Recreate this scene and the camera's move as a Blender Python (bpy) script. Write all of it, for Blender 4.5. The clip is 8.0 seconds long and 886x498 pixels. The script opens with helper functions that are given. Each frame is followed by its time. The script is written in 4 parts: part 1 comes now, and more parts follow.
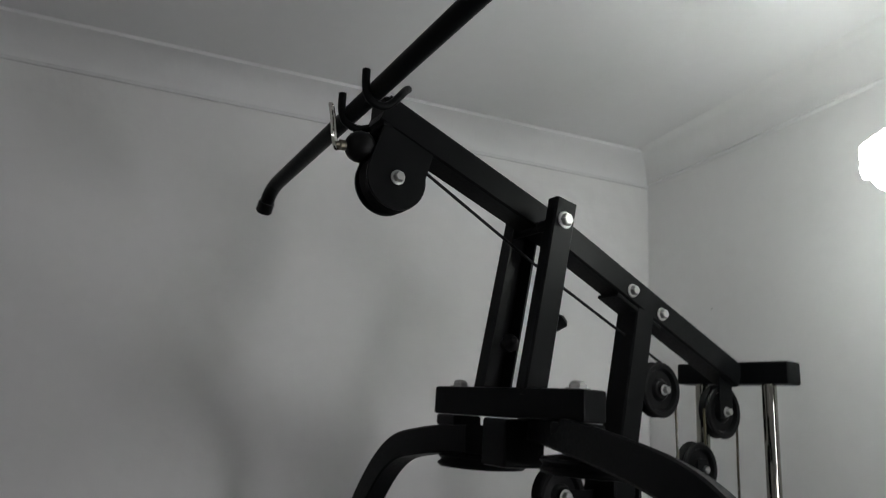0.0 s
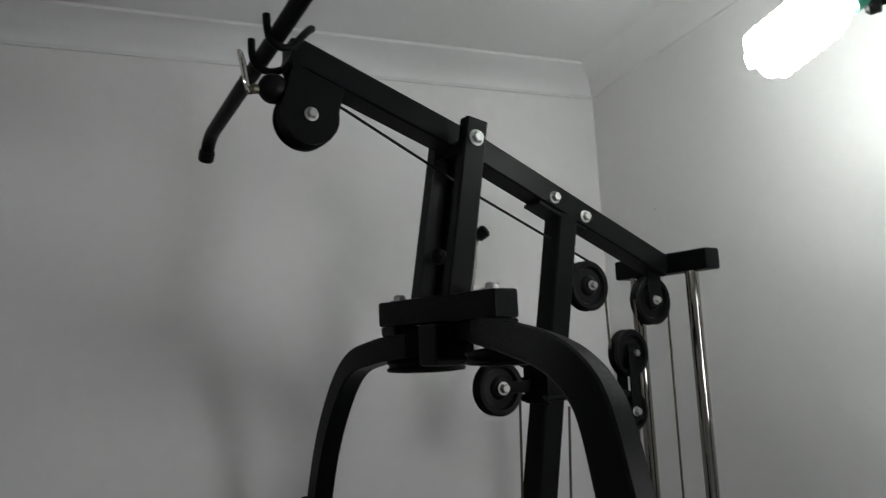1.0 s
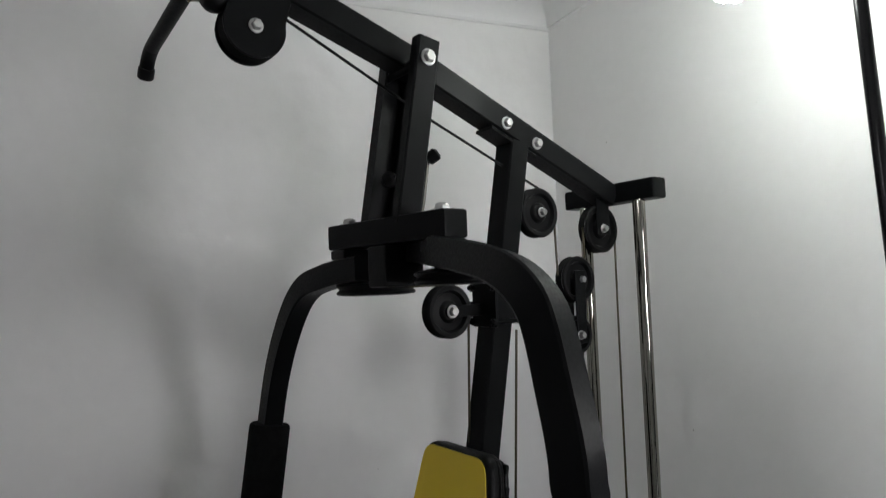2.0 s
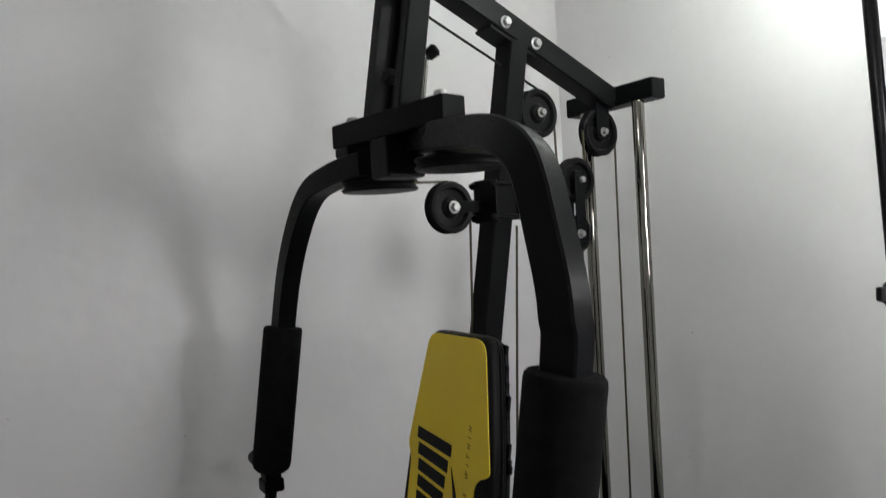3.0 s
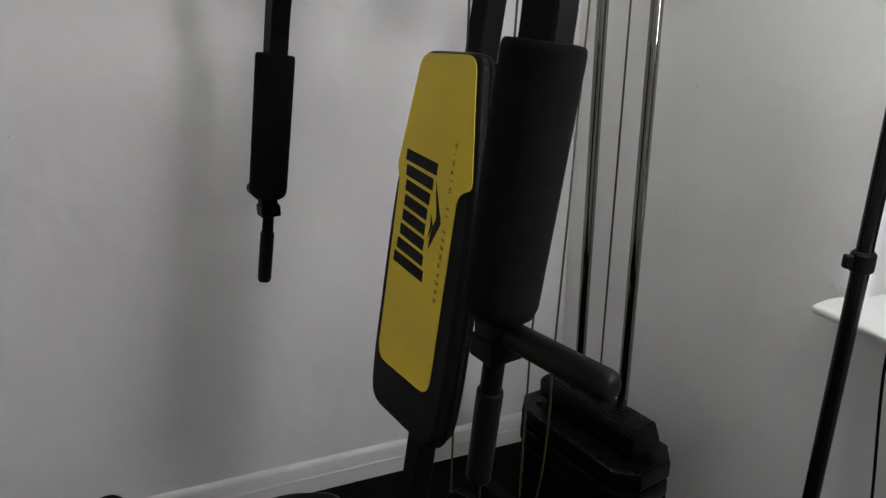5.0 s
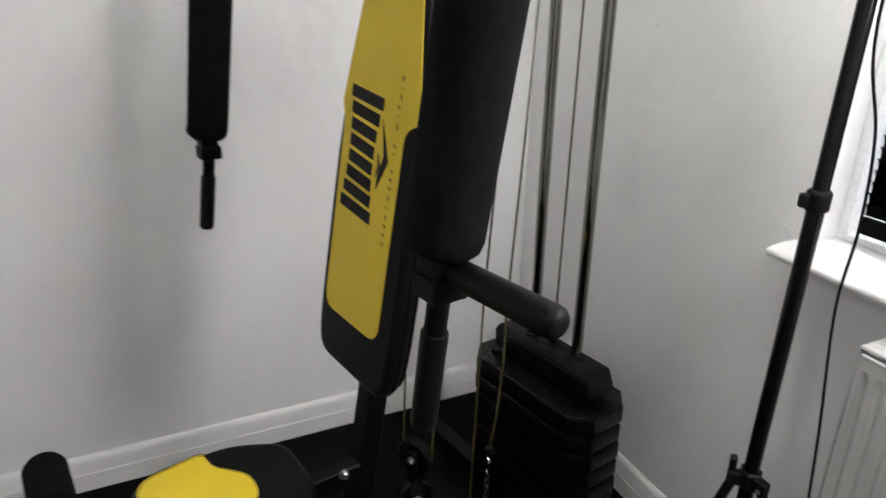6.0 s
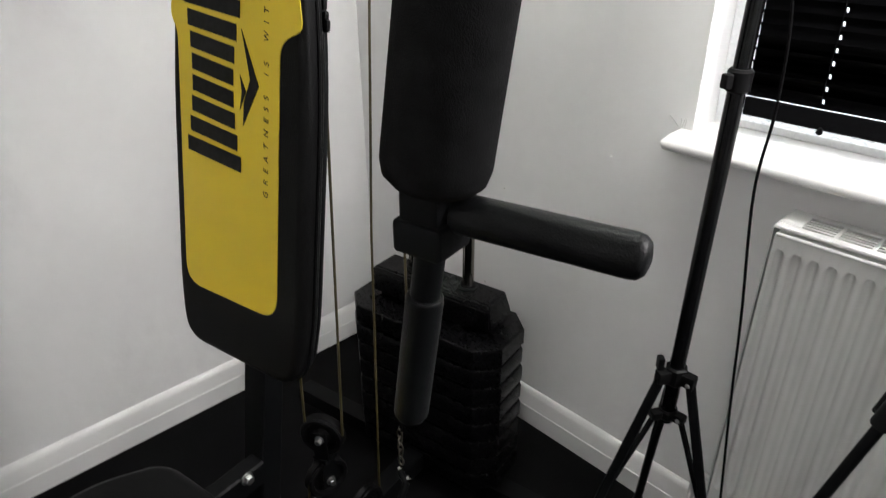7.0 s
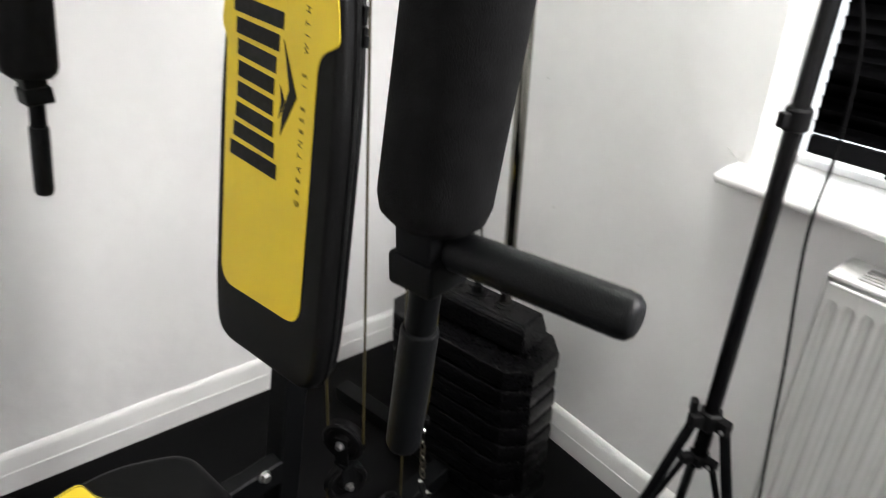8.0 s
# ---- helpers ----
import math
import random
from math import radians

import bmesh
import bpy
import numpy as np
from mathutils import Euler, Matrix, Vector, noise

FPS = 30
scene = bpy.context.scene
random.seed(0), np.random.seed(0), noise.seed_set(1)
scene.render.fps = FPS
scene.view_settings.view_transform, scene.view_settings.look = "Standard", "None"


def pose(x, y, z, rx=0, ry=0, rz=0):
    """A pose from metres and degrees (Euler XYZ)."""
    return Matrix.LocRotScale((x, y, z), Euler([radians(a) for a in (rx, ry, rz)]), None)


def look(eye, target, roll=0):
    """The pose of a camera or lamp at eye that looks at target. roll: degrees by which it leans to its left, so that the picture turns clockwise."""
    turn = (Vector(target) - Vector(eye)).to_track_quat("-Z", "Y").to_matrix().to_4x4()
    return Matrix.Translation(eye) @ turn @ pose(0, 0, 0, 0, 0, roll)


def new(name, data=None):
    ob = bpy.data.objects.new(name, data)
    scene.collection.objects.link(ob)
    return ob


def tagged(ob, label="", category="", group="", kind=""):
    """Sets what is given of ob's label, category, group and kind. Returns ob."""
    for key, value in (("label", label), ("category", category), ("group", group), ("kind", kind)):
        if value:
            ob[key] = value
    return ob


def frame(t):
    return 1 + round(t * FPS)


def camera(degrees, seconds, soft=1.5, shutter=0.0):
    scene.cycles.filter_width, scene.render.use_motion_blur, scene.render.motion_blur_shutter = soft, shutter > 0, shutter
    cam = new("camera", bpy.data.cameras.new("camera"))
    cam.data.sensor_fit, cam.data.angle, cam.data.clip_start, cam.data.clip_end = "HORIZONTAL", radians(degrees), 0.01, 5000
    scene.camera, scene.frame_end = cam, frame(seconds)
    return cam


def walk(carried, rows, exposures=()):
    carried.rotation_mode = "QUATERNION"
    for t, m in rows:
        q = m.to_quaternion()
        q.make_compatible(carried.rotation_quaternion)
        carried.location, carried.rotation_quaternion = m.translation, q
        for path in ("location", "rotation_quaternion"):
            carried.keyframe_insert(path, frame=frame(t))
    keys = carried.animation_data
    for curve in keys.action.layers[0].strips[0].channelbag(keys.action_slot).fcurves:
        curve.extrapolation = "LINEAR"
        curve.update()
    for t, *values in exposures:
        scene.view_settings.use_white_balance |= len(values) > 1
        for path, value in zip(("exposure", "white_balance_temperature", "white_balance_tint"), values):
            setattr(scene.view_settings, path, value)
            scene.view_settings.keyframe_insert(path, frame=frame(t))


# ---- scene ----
cam = camera(67.5, 8.0, soft=1.15, shutter=0.4)
PATH = [
    (0, (-1.294, -1.706, 1.763), (-0.647, 0.125, 2.238), 3.7),
    (0.2, (-1.263, -1.769, 1.763), (-0.7, 0.102, 2.189), 1.5),
    (0.3, (-1.244, -1.782, 1.76), (-0.683, 0.1, 2.137), 0.8),
    (0.5, (-1.23, -1.801, 1.747), (-0.651, 0.083, 2.084), 0.0),
    (1, (-1.21, -1.822, 1.728), (-0.538, 0.041, 2.006), -2.5),
    (1.5, (-1.202, -1.82, 1.705), (-0.406, 0.0, 1.936), -3.3),
    (1.7, (-1.201, -1.814, 1.705), (-0.392, 0.007, 1.879), -2.5),
    (2.8, (-1.203, -1.849, 1.605), (-0.452, 0.005, 1.614), -3.1),
    (3, (-1.203, -1.857, 1.586), (-0.444, -0.007, 1.55), -3.2),
    (3.5, (-1.204, -1.867, 1.559), (-0.434, -0.028, 1.391), -3.0),
    (4, (-1.205, -1.866, 1.521), (-0.465, -0.037, 1.195), -1.6),
    (4.5, (-1.194, -1.871, 1.47), (-0.507, -0.069, 0.942), -0.7),
    (4.7, (-1.19, -1.877, 1.46), (-0.522, -0.088, 0.866), -0.7),
    (5.8, (-1.14, -1.884, 1.423), (-0.428, -0.147, 0.734), -0.3),
    (5.9, (-1.144, -1.872, 1.412), (-0.424, -0.15, 0.694), 0.0),
    (6, (-1.14, -1.851, 1.413), (-0.379, -0.165, 0.653), 0.5),
    (6.5, (-1.148, -1.716, 1.375), (-0.121, -0.21, 0.552), -1.4),
    (6.7, (-1.173, -1.661, 1.344), (-0.01, -0.26, 0.516), 0.2),
    (7, (-1.192, -1.602, 1.339), (0.024, -0.324, 0.397), -0.4),
    (7.3, (-1.196, -1.609, 1.328), (0.046, -0.372, 0.365), 1.9),
    (7.5, (-1.194, -1.6, 1.334), (0.059, -0.38, 0.363), 2.3),
    (7.8, (-1.173, -1.607, 1.345), (0.011, -0.32, 0.376), 2.2),
    (8, (-1.138, -1.62, 1.357), (-0.068, -0.214, 0.421), 1.4),
]
walk(cam, [(t, look(eye, target, roll)) for t, eye, target, roll in PATH],
     exposures=[(0.0, -0.12, 6300, 9), (1.5, 0.12, 6300, 9), (3.0, 0.71, 6340, 10), (4.5, 0.62, 6380, 11), (5.8, 1.45, 6480, 11), (6.5, 1.72, 6510, 10),
                (7.0, 1.77, 6520, 9), (7.5, 2.02, 6520, 9), (8.0, 2.33, 6520, 9)])

# ---- light: daylight outside the blind, lamps on stands ----
world = bpy.data.worlds.new("daylight")
scene.world = world
world.use_nodes = True
wn = world.node_tree
sky = wn.nodes.new("ShaderNodeTexSky")
sky.sky_type, sky.sun_disc = "NISHITA", False
sky.sun_elevation, sky.sun_rotation = radians(35), radians(200)
wn.links.new(sky.outputs["Color"], wn.nodes["Background"].inputs["Color"])
wn.nodes["Background"].inputs["Strength"].default_value = 0.1
LAMP_STRENGTH, SIDE_LAMP_STRENGTH, LOW_LAMP_STRENGTH = 33.0, 25.0, 13.0
day = bpy.data.lights.new("window_daylight", "AREA")
day.shape, day.size, day.size_y, day.energy, day.color = "RECTANGLE", 0.28, 0.50, 7.0, (1.0, 0.965, 0.985)
day_ob = new("window_daylight", day)
day_ob.matrix_world = look((-0.012, -2.12, 1.63), (-1.0, -1.45, 1.50))


# ---- materials ----
def material(name, color, rough=0.5, metal=0.0, vary=0.12, scale=6.0, fine=120.0, bump=0.0, bump_scale=200.0, rough_vary=0.1, spec=0.5, color2=None, wavy=0.0):
    m = bpy.data.materials.new(name)
    m.use_nodes = True
    nt = m.node_tree
    b = nt.nodes["Principled BSDF"]
    b.inputs["Metallic"].default_value = metal
    b.inputs["Specular IOR Level"].default_value = spec
    co = nt.nodes.new("ShaderNodeTexCoord")
    n1 = nt.nodes.new("ShaderNodeTexNoise")
    n1.inputs["Scale"].default_value, n1.inputs["Detail"].default_value = scale, 5
    n2 = nt.nodes.new("ShaderNodeTexNoise")
    n2.inputs["Scale"].default_value, n2.inputs["Detail"].default_value = fine, 3
    for n in (n1, n2):
        nt.links.new(co.outputs["Object"], n.inputs["Vector"])
    mix = nt.nodes.new("ShaderNodeMath")
    mix.operation = "MULTIPLY_ADD"
    nt.links.new(n1.outputs["Fac"], mix.inputs[0])
    mix.inputs[1].default_value = 0.7
    sc = nt.nodes.new("ShaderNodeMath")
    sc.operation = "MULTIPLY"
    nt.links.new(n2.outputs["Fac"], sc.inputs[0])
    sc.inputs[1].default_value = 0.3
    nt.links.new(sc.outputs[0], mix.inputs[2])
    ramp = nt.nodes.new("ShaderNodeValToRGB")
    ramp.color_ramp.elements[0].position, ramp.color_ramp.elements[1].position = 0.3, 0.7
    lo = color2 or tuple(c * (1 - vary) for c in color)
    ramp.color_ramp.elements[0].color = (*lo, 1)
    ramp.color_ramp.elements[1].color = (*(min(1, c * (1 + vary)) for c in color), 1)
    nt.links.new(mix.outputs[0], ramp.inputs["Fac"])
    nt.links.new(ramp.outputs["Color"], b.inputs["Base Color"])
    mr = nt.nodes.new("ShaderNodeMapRange")
    mr.inputs["From Min"].default_value, mr.inputs["From Max"].default_value = 0.3, 0.7
    mr.inputs["To Min"].default_value, mr.inputs["To Max"].default_value = max(0.02, rough - rough_vary), min(1, rough + rough_vary)
    nt.links.new(n2.outputs["Fac"], mr.inputs["Value"])
    nt.links.new(mr.outputs[0], b.inputs["Roughness"])
    if bump:
        nb = nt.nodes.new("ShaderNodeTexNoise")
        nb.inputs["Scale"].default_value, nb.inputs["Detail"].default_value = bump_scale, 4
        nt.links.new(co.outputs["Object"], nb.inputs["Vector"])
        bp = nt.nodes.new("ShaderNodeBump")
        bp.inputs["Strength"].default_value, bp.inputs["Distance"].default_value = bump, 0.002
        nt.links.new(nb.outputs["Fac"], bp.inputs["Height"])
        nt.links.new(bp.outputs["Normal"], b.inputs["Normal"])
        if wavy:
            nw = nt.nodes.new("ShaderNodeTexNoise")
            nw.inputs["Scale"].default_value, nw.inputs["Detail"].default_value = 4.5, 2
            nt.links.new(co.outputs["Object"], nw.inputs["Vector"])
            bw = nt.nodes.new("ShaderNodeBump")
            bw.inputs["Strength"].default_value, bw.inputs["Distance"].default_value = 1.0, wavy
            nt.links.new(nw.outputs["Fac"], bw.inputs["Height"])
            nt.links.new(bw.outputs["Normal"], bp.inputs["Normal"])
    return m


PAINT_WALL = material("white_wall_paint", (0.80, 0.795, 0.79), 0.6, vary=0.035, scale=1.3, fine=30, bump=0.35, bump_scale=35, rough_vary=0.08, wavy=0.012)
PAINT_CEIL = material("ceiling_paint", (0.78, 0.78, 0.78), 0.75, vary=0.03, scale=1.5, fine=30, bump=0.25, bump_scale=60)
GLOSS = material("white_gloss_paint", (0.78, 0.775, 0.765), 0.34, vary=0.012, scale=5, fine=60, rough_vary=0.0)
RUBBER = material("black_rubber_mat", (0.0036, 0.0036, 0.0039), 0.75, spec=0.05, vary=0.35, scale=4, fine=300, bump=0.5, bump_scale=400)
BLACK = material("black_powder_coat", (0.0036, 0.0039, 0.0042), 0.42, spec=0.08, vary=0.2, scale=9, fine=250, bump=0.04, bump_scale=600)
PLASTIC = material("black_plastic", (0.0042, 0.0042, 0.0045), 0.45, spec=0.12, vary=0.2, scale=20, fine=200, bump=0.1, bump_scale=300)
FOAM = material("black_foam", (0.0060, 0.0060, 0.0062), 0.9, vary=0.4, scale=60, fine=500, bump=0.32, bump_scale=800, spec=0.06)
GRIPM = material("grey_black_grip_rubber", (0.0045, 0.0049, 0.0054), 0.42, vary=0.25, scale=30, fine=400, bump=0.22, bump_scale=600, spec=0.13)
VINYL = material("black_vinyl", (0.0038, 0.0038, 0.0039), 0.40, spec=0.08, vary=0.2, scale=12, fine=300, bump=0.35, bump_scale=420)
YELLOW = material("yellow_vinyl", (0.66, 0.485, 0.014), 0.42, vary=0.05, scale=5, fine=300, bump=0.3, bump_scale=420)
POLE = material("black_gloss_tube", (0.0036, 0.0036, 0.004), 0.2, spec=0.3, vary=0.15, scale=9, fine=250, rough_vary=0.05)
CHAINM = material("dull_zinc_chain", (0.17, 0.155, 0.12), 0.4, metal=1.0, vary=0.2, scale=60, fine=300)
PRINT = material("black_print", (0.005, 0.005, 0.005), 0.5, spec=0.15, vary=0.1)
CHROME = material("chrome", (0.50, 0.49, 0.455), 0.12, metal=1.0, vary=0.05, scale=25, fine=200, rough_vary=0.05)
# chrome guide rods, the dark room they mirror put into the base colour
RODM = material("darkened_chrome_rod", (0.26, 0.255, 0.225), 0.055, metal=1.0, vary=0.04, scale=9, fine=60, rough_vary=0.02)
ZINC = material("zinc_bolt", (0.40, 0.40, 0.39), 0.42, metal=1.0, vary=0.1, scale=60, fine=300)
CABLE = material("clouded_amber_cable_sheath", (0.045, 0.036, 0.011), 0.35, vary=0.15, scale=20, fine=200)
IRON = material("black_cast_plate", (0.0020, 0.0020, 0.0023), 0.31, spec=0.18, vary=0.3, scale=12, fine=220, bump=0.1, bump_scale=260)
ENAMEL = material("white_radiator_enamel", (0.62, 0.62, 0.605), 0.38, vary=0.03, scale=4, fine=60)
UPVC = material("white_upvc", (0.78, 0.79, 0.80), 0.3, vary=0.02)
SLAT = material("black_blind_slat", (0.0038, 0.0038, 0.0044), 0.7, spec=0.04, vary=0.15, scale=8, fine=100)
# shade inside the radiator grille, put into a near-black colour
HOLE = material("shadowed_slot", (0.012, 0.012, 0.012), 0.8)
SKYGLOW = bpy.data.materials.new("bright_daylight")
SKYGLOW.use_nodes = True
sg = SKYGLOW.node_tree.nodes["Principled BSDF"]
sg.inputs["Emission Color"].default_value = (0.90, 0.95, 1.0, 1)
sg.inputs["Emission Strength"].default_value = 0.55
GREEN = material("green_lamp_base", (0.03, 0.20, 0.13), 0.4)

GLASS = bpy.data.materials.new("window_glass")
GLASS.use_nodes = True
gb = GLASS.node_tree.nodes["Principled BSDF"]
gb.inputs["Transmission Weight"].default_value, gb.inputs["Roughness"].default_value = 1.0, 0.02

def glow(name, strength, tint=(1.0, 0.99, 0.955)):
    m = bpy.data.materials.new(name)
    m.use_nodes = True
    b = m.node_tree.nodes["Principled BSDF"]
    b.inputs["Emission Color"].default_value = (*tint, 1)
    b.inputs["Emission Strength"].default_value = strength
    return m


BULB = glow("lit_lamp_tube", LAMP_STRENGTH, (0.965, 1.0, 0.925))
SIDE_BULB = glow("lit_lamp_tube_side", SIDE_LAMP_STRENGTH, (1.0, 0.955, 0.95))
LOW_BULB = glow("lit_lamp_tube_low", LOW_LAMP_STRENGTH, (1.0, 0.975, 0.95))


# ---- mesh helpers ----
def part(name, bm, mat, parent=None, label="", smooth=True, angle=40):
    me = bpy.data.meshes.new(name)
    bmesh.ops.recalc_face_normals(bm, faces=bm.faces)
    bm.to_mesh(me)
    bm.free()
    me.materials.append(mat)
    if smooth:
        me.shade_smooth()
        me.set_sharp_from_angle(angle=radians(angle))
    ob = new(name, me)
    if smooth:
        ob.modifiers.new("flat_faces", "WEIGHTED_NORMAL").keep_sharp = True
    if parent is not None:
        ob.parent = parent
    if label:
        tagged(ob, label)
    return ob


def thing(name, m, label, category, group="", kind=""):
    ob = new(name)
    ob.matrix_world = m
    ob.empty_display_size = 0.05
    return tagged(ob, label, category, group, kind)


def box(lo, hi, bevel=0.003, seg=2, bm=None):
    """A bevelled box between two corners."""
    b = bmesh.new()
    bmesh.ops.create_cube(b, size=1.0)
    lo, hi = Vector(lo), Vector(hi)
    for v in b.verts:
        v.co = Vector([(lo[i] + hi[i]) / 2 + v.co[i] * (hi[i] - lo[i]) for i in range(3)])
    if bevel:
        bmesh.ops.bevel(b, geom=list(b.edges), offset=bevel, segments=seg, affect="EDGES", profile=0.5)
    return join(bm, b)


def join(bm, other):
    if bm is None:
        return other
    me = bpy.data.meshes.new("tmp")
    other.to_mesh(me)
    other.free()
    bm.from_mesh(me)
    bpy.data.meshes.remove(me)
    return bm


def sweep(points, profile, bm=None, up=(0, 0, 1), closed=False, cap=True, twist=0.0):
    """A profile of 2D points carried along a path."""
    b = bmesh.new()
    pts = [Vector(p) for p in points]
    rings = []
    side = None
    for i, p in enumerate(pts):
        a = pts[i - 1] if i or closed else p
        c = pts[(i + 1) % len(pts)] if i < len(pts) - 1 or closed else p
        d = (c - a).normalized()
        if side is None:
            ref = Vector(up) if abs(d.dot(Vector(up))) < 0.95 else Vector((1, 0, 0))
            side = d.cross(ref).normalized()
        else:
            side = (side - d * side.dot(d)).normalized()
        top = side.cross(d)
        c, s = math.cos(radians(twist) * min(1, 2 * i / len(pts))), math.sin(radians(twist) * min(1, 2 * i / len(pts)))
        rings.append([b.verts.new(p + (side * c + top * s) * x + (top * c - side * s) * y) for x, y in profile])
    n = len(profile)
    for i in range(len(rings) - (0 if closed else 1)):
        r, s = rings[i], rings[(i + 1) % len(rings)]
        for j in range(n):
            b.faces.new((r[j], r[(j + 1) % n], s[(j + 1) % n], s[j]))
    if cap and not closed:
        b.faces.new(rings[0])
        b.faces.new(rings[-1])
    return join(bm, b)


def circle(r, n=12):
    return [(r * math.cos(2 * math.pi * k / n), r * math.sin(2 * math.pi * k / n)) for k in range(n)]


def square(w, h, r=0.006, seg=3):
    """A rectangle with small rounded corners."""
    r, seg = min(r, 0.0030), 1
    out = []
    for cx, cy, a in ((w / 2 - r, h / 2 - r, 0), (-w / 2 + r, h / 2 - r, 90), (-w / 2 + r, -h / 2 + r, 180), (w / 2 - r, -h / 2 + r, 270)):
        for k in range(seg + 1):
            t = radians(a + 90 * k / seg)
            out.append((cx + r * math.cos(t), cy + r * math.sin(t)))
    return out


def spline(points, steps=6):
    """A smooth path through the points."""
    p = [Vector(q) for q in points]
    p = [2 * p[0] - p[1], *p, 2 * p[-1] - p[-2]]
    out = []
    for i in range(1, len(p) - 2):
        for k in range(steps):
            t = k / steps
            out.append(0.5 * (2 * p[i] + (p[i + 1] - p[i - 1]) * t + (2 * p[i - 1] - 5 * p[i] + 4 * p[i + 1] - p[i + 2]) * t * t
                              + (3 * p[i] - p[i - 1] - 3 * p[i + 1] + p[i + 2]) * t ** 3))
    out.append(p[-2])
    return out


def lathe(profile, a, b, bm=None, n=24):
    """A turned solid: profile rows of (distance along a to b, radius)."""
    a, b = Vector(a), Vector(b)
    d = (b - a).normalized()
    q = Vector((0, 0, 1)).rotation_difference(d)
    m = bmesh.new()
    rings = []
    for s, r in profile:
        rings.append([m.verts.new(a + q @ Vector((r * math.cos(2 * math.pi * k / n), r * math.sin(2 * math.pi * k / n), s))) for k in range(n)])
    for i in range(len(rings) - 1):
        for k in range(n):
            m.faces.new((rings[i][k], rings[i][(k + 1) % n], rings[i + 1][(k + 1) % n], rings[i + 1][k]))
    m.faces.new(rings[0])
    m.faces.new(rings[-1])
    return join(bm, m)


def rod(a, b, r, bm=None, n=14, soft=0.0):
    """A round bar with softened ends."""
    L = (Vector(b) - Vector(a)).length
    s = soft or min(r * 0.3, L * 0.2)
    return lathe([(0, r - s), (s * 0.3, r - s * 0.3), (s, r), (L - s, r), (L - s * 0.3, r - s * 0.3), (L, r - s)], a, b, bm, n)


def prism(outline, depth, bevel=0.0, seg=2, bm=None):
    """An outline of (x, y) made solid from z 0 to depth, edges rounded."""
    b = bmesh.new()
    f = b.faces.new([b.verts.new((x, y, 0)) for x, y in outline])
    r = bmesh.ops.extrude_face_region(b, geom=[f])
    bmesh.ops.translate(b, verts=[v for v in r["geom"] if isinstance(v, bmesh.types.BMVert)], vec=(0, 0, depth))
    bmesh.ops.recalc_face_normals(b, faces=b.faces)
    if bevel:
        es = [e for e in b.edges if abs(e.verts[0].co.z - e.verts[1].co.z) < 1e-6]
        bmesh.ops.bevel(b, geom=es, offset=bevel, segments=seg, affect="EDGES", profile=0.5)
    return join(bm, b)


def moved(bm, m):
    bmesh.ops.transform(bm, matrix=m, verts=bm.verts)
    return bm


def bolt(parent, at, way, r=0.011, name="bolt", mat=None):
    """A hexagon bolt head on its washer."""
    a, d, r = Vector(at), Vector(way).normalized(), r * 0.75
    bm = lathe([(0, r * 1.35), (0.0015, r * 1.35), (0.002, r * 1.2)], a, a + d, None, 18)
    bm = lathe([(0.002, r), (0.0085, r), (0.0105, r * 0.8)], a, a + d, bm, 6)
    return part(name, bm, mat or ZINC, parent, "" if mat else "zinc hexagon bolt", angle=20)


def pulley(parent, c, axis=(0, 1, 0), r=0.046, wide=0.024, name="pulley"):
    """A grooved cable wheel on a bolt."""
    c, d = Vector(c), Vector(axis).normalized()
    h = wide / 2
    bm = lathe([(0, r * 0.30), (0.001, r * 0.33), (0.002, r * 0.36), (0.007, r * 0.42), (0.008, r * 0.70), (0.001, r * 0.78), (0.0, r * 0.93), (0.003, r), (h - 0.001, r * 0.86), (h + 0.001, r * 0.86),
                (wide - 0.003, r), (wide, r * 0.93), (wide - 0.001, r * 0.78), (wide - 0.008, r * 0.70), (wide - 0.007, r * 0.42), (wide - 0.002, r * 0.36), (wide - 0.001, r * 0.33), (wide, r * 0.30)],
               c - d * h, c + d * h, None, 40)
    ob = part(name, bm, PLASTIC, parent, "black grooved plastic cable wheel", angle=30)
    bolt(ob, c + d * (h + 0.004), d, 0.0095)
    return ob


def words(text, size, gap, mat, parent, m, label=""):
    """A printed line: each word a thin mesh of its own, the line centred on m."""
    meshes = []
    for word in text.split():
        cu = bpy.data.curves.new("word", "FONT")
        cu.body, cu.size, cu.extrude, cu.space_character, cu.shear = word, size, 0.0002, 2.4, 0.25
        cu.align_y = "CENTER"
        tmp = new("tmp_words", cu)
        me = bpy.data.meshes.new_from_object(tmp.evaluated_get(bpy.context.evaluated_depsgraph_get()))
        bpy.data.objects.remove(tmp)
        xs = [v.co.x for v in me.vertices]
        meshes.append((me, min(xs), max(xs) - min(xs)))
    x = -(sum(w for _, _, w in meshes) + gap * (len(meshes) - 1)) / 2
    for me, low_x, wide in meshes:
        me.transform(m @ pose(x - low_x, 0, 0))
        x += wide + gap
        me.materials.clear()
        me.materials.append(mat)
        ob = new("word", me)
        ob.parent = parent
        tagged(ob, label)


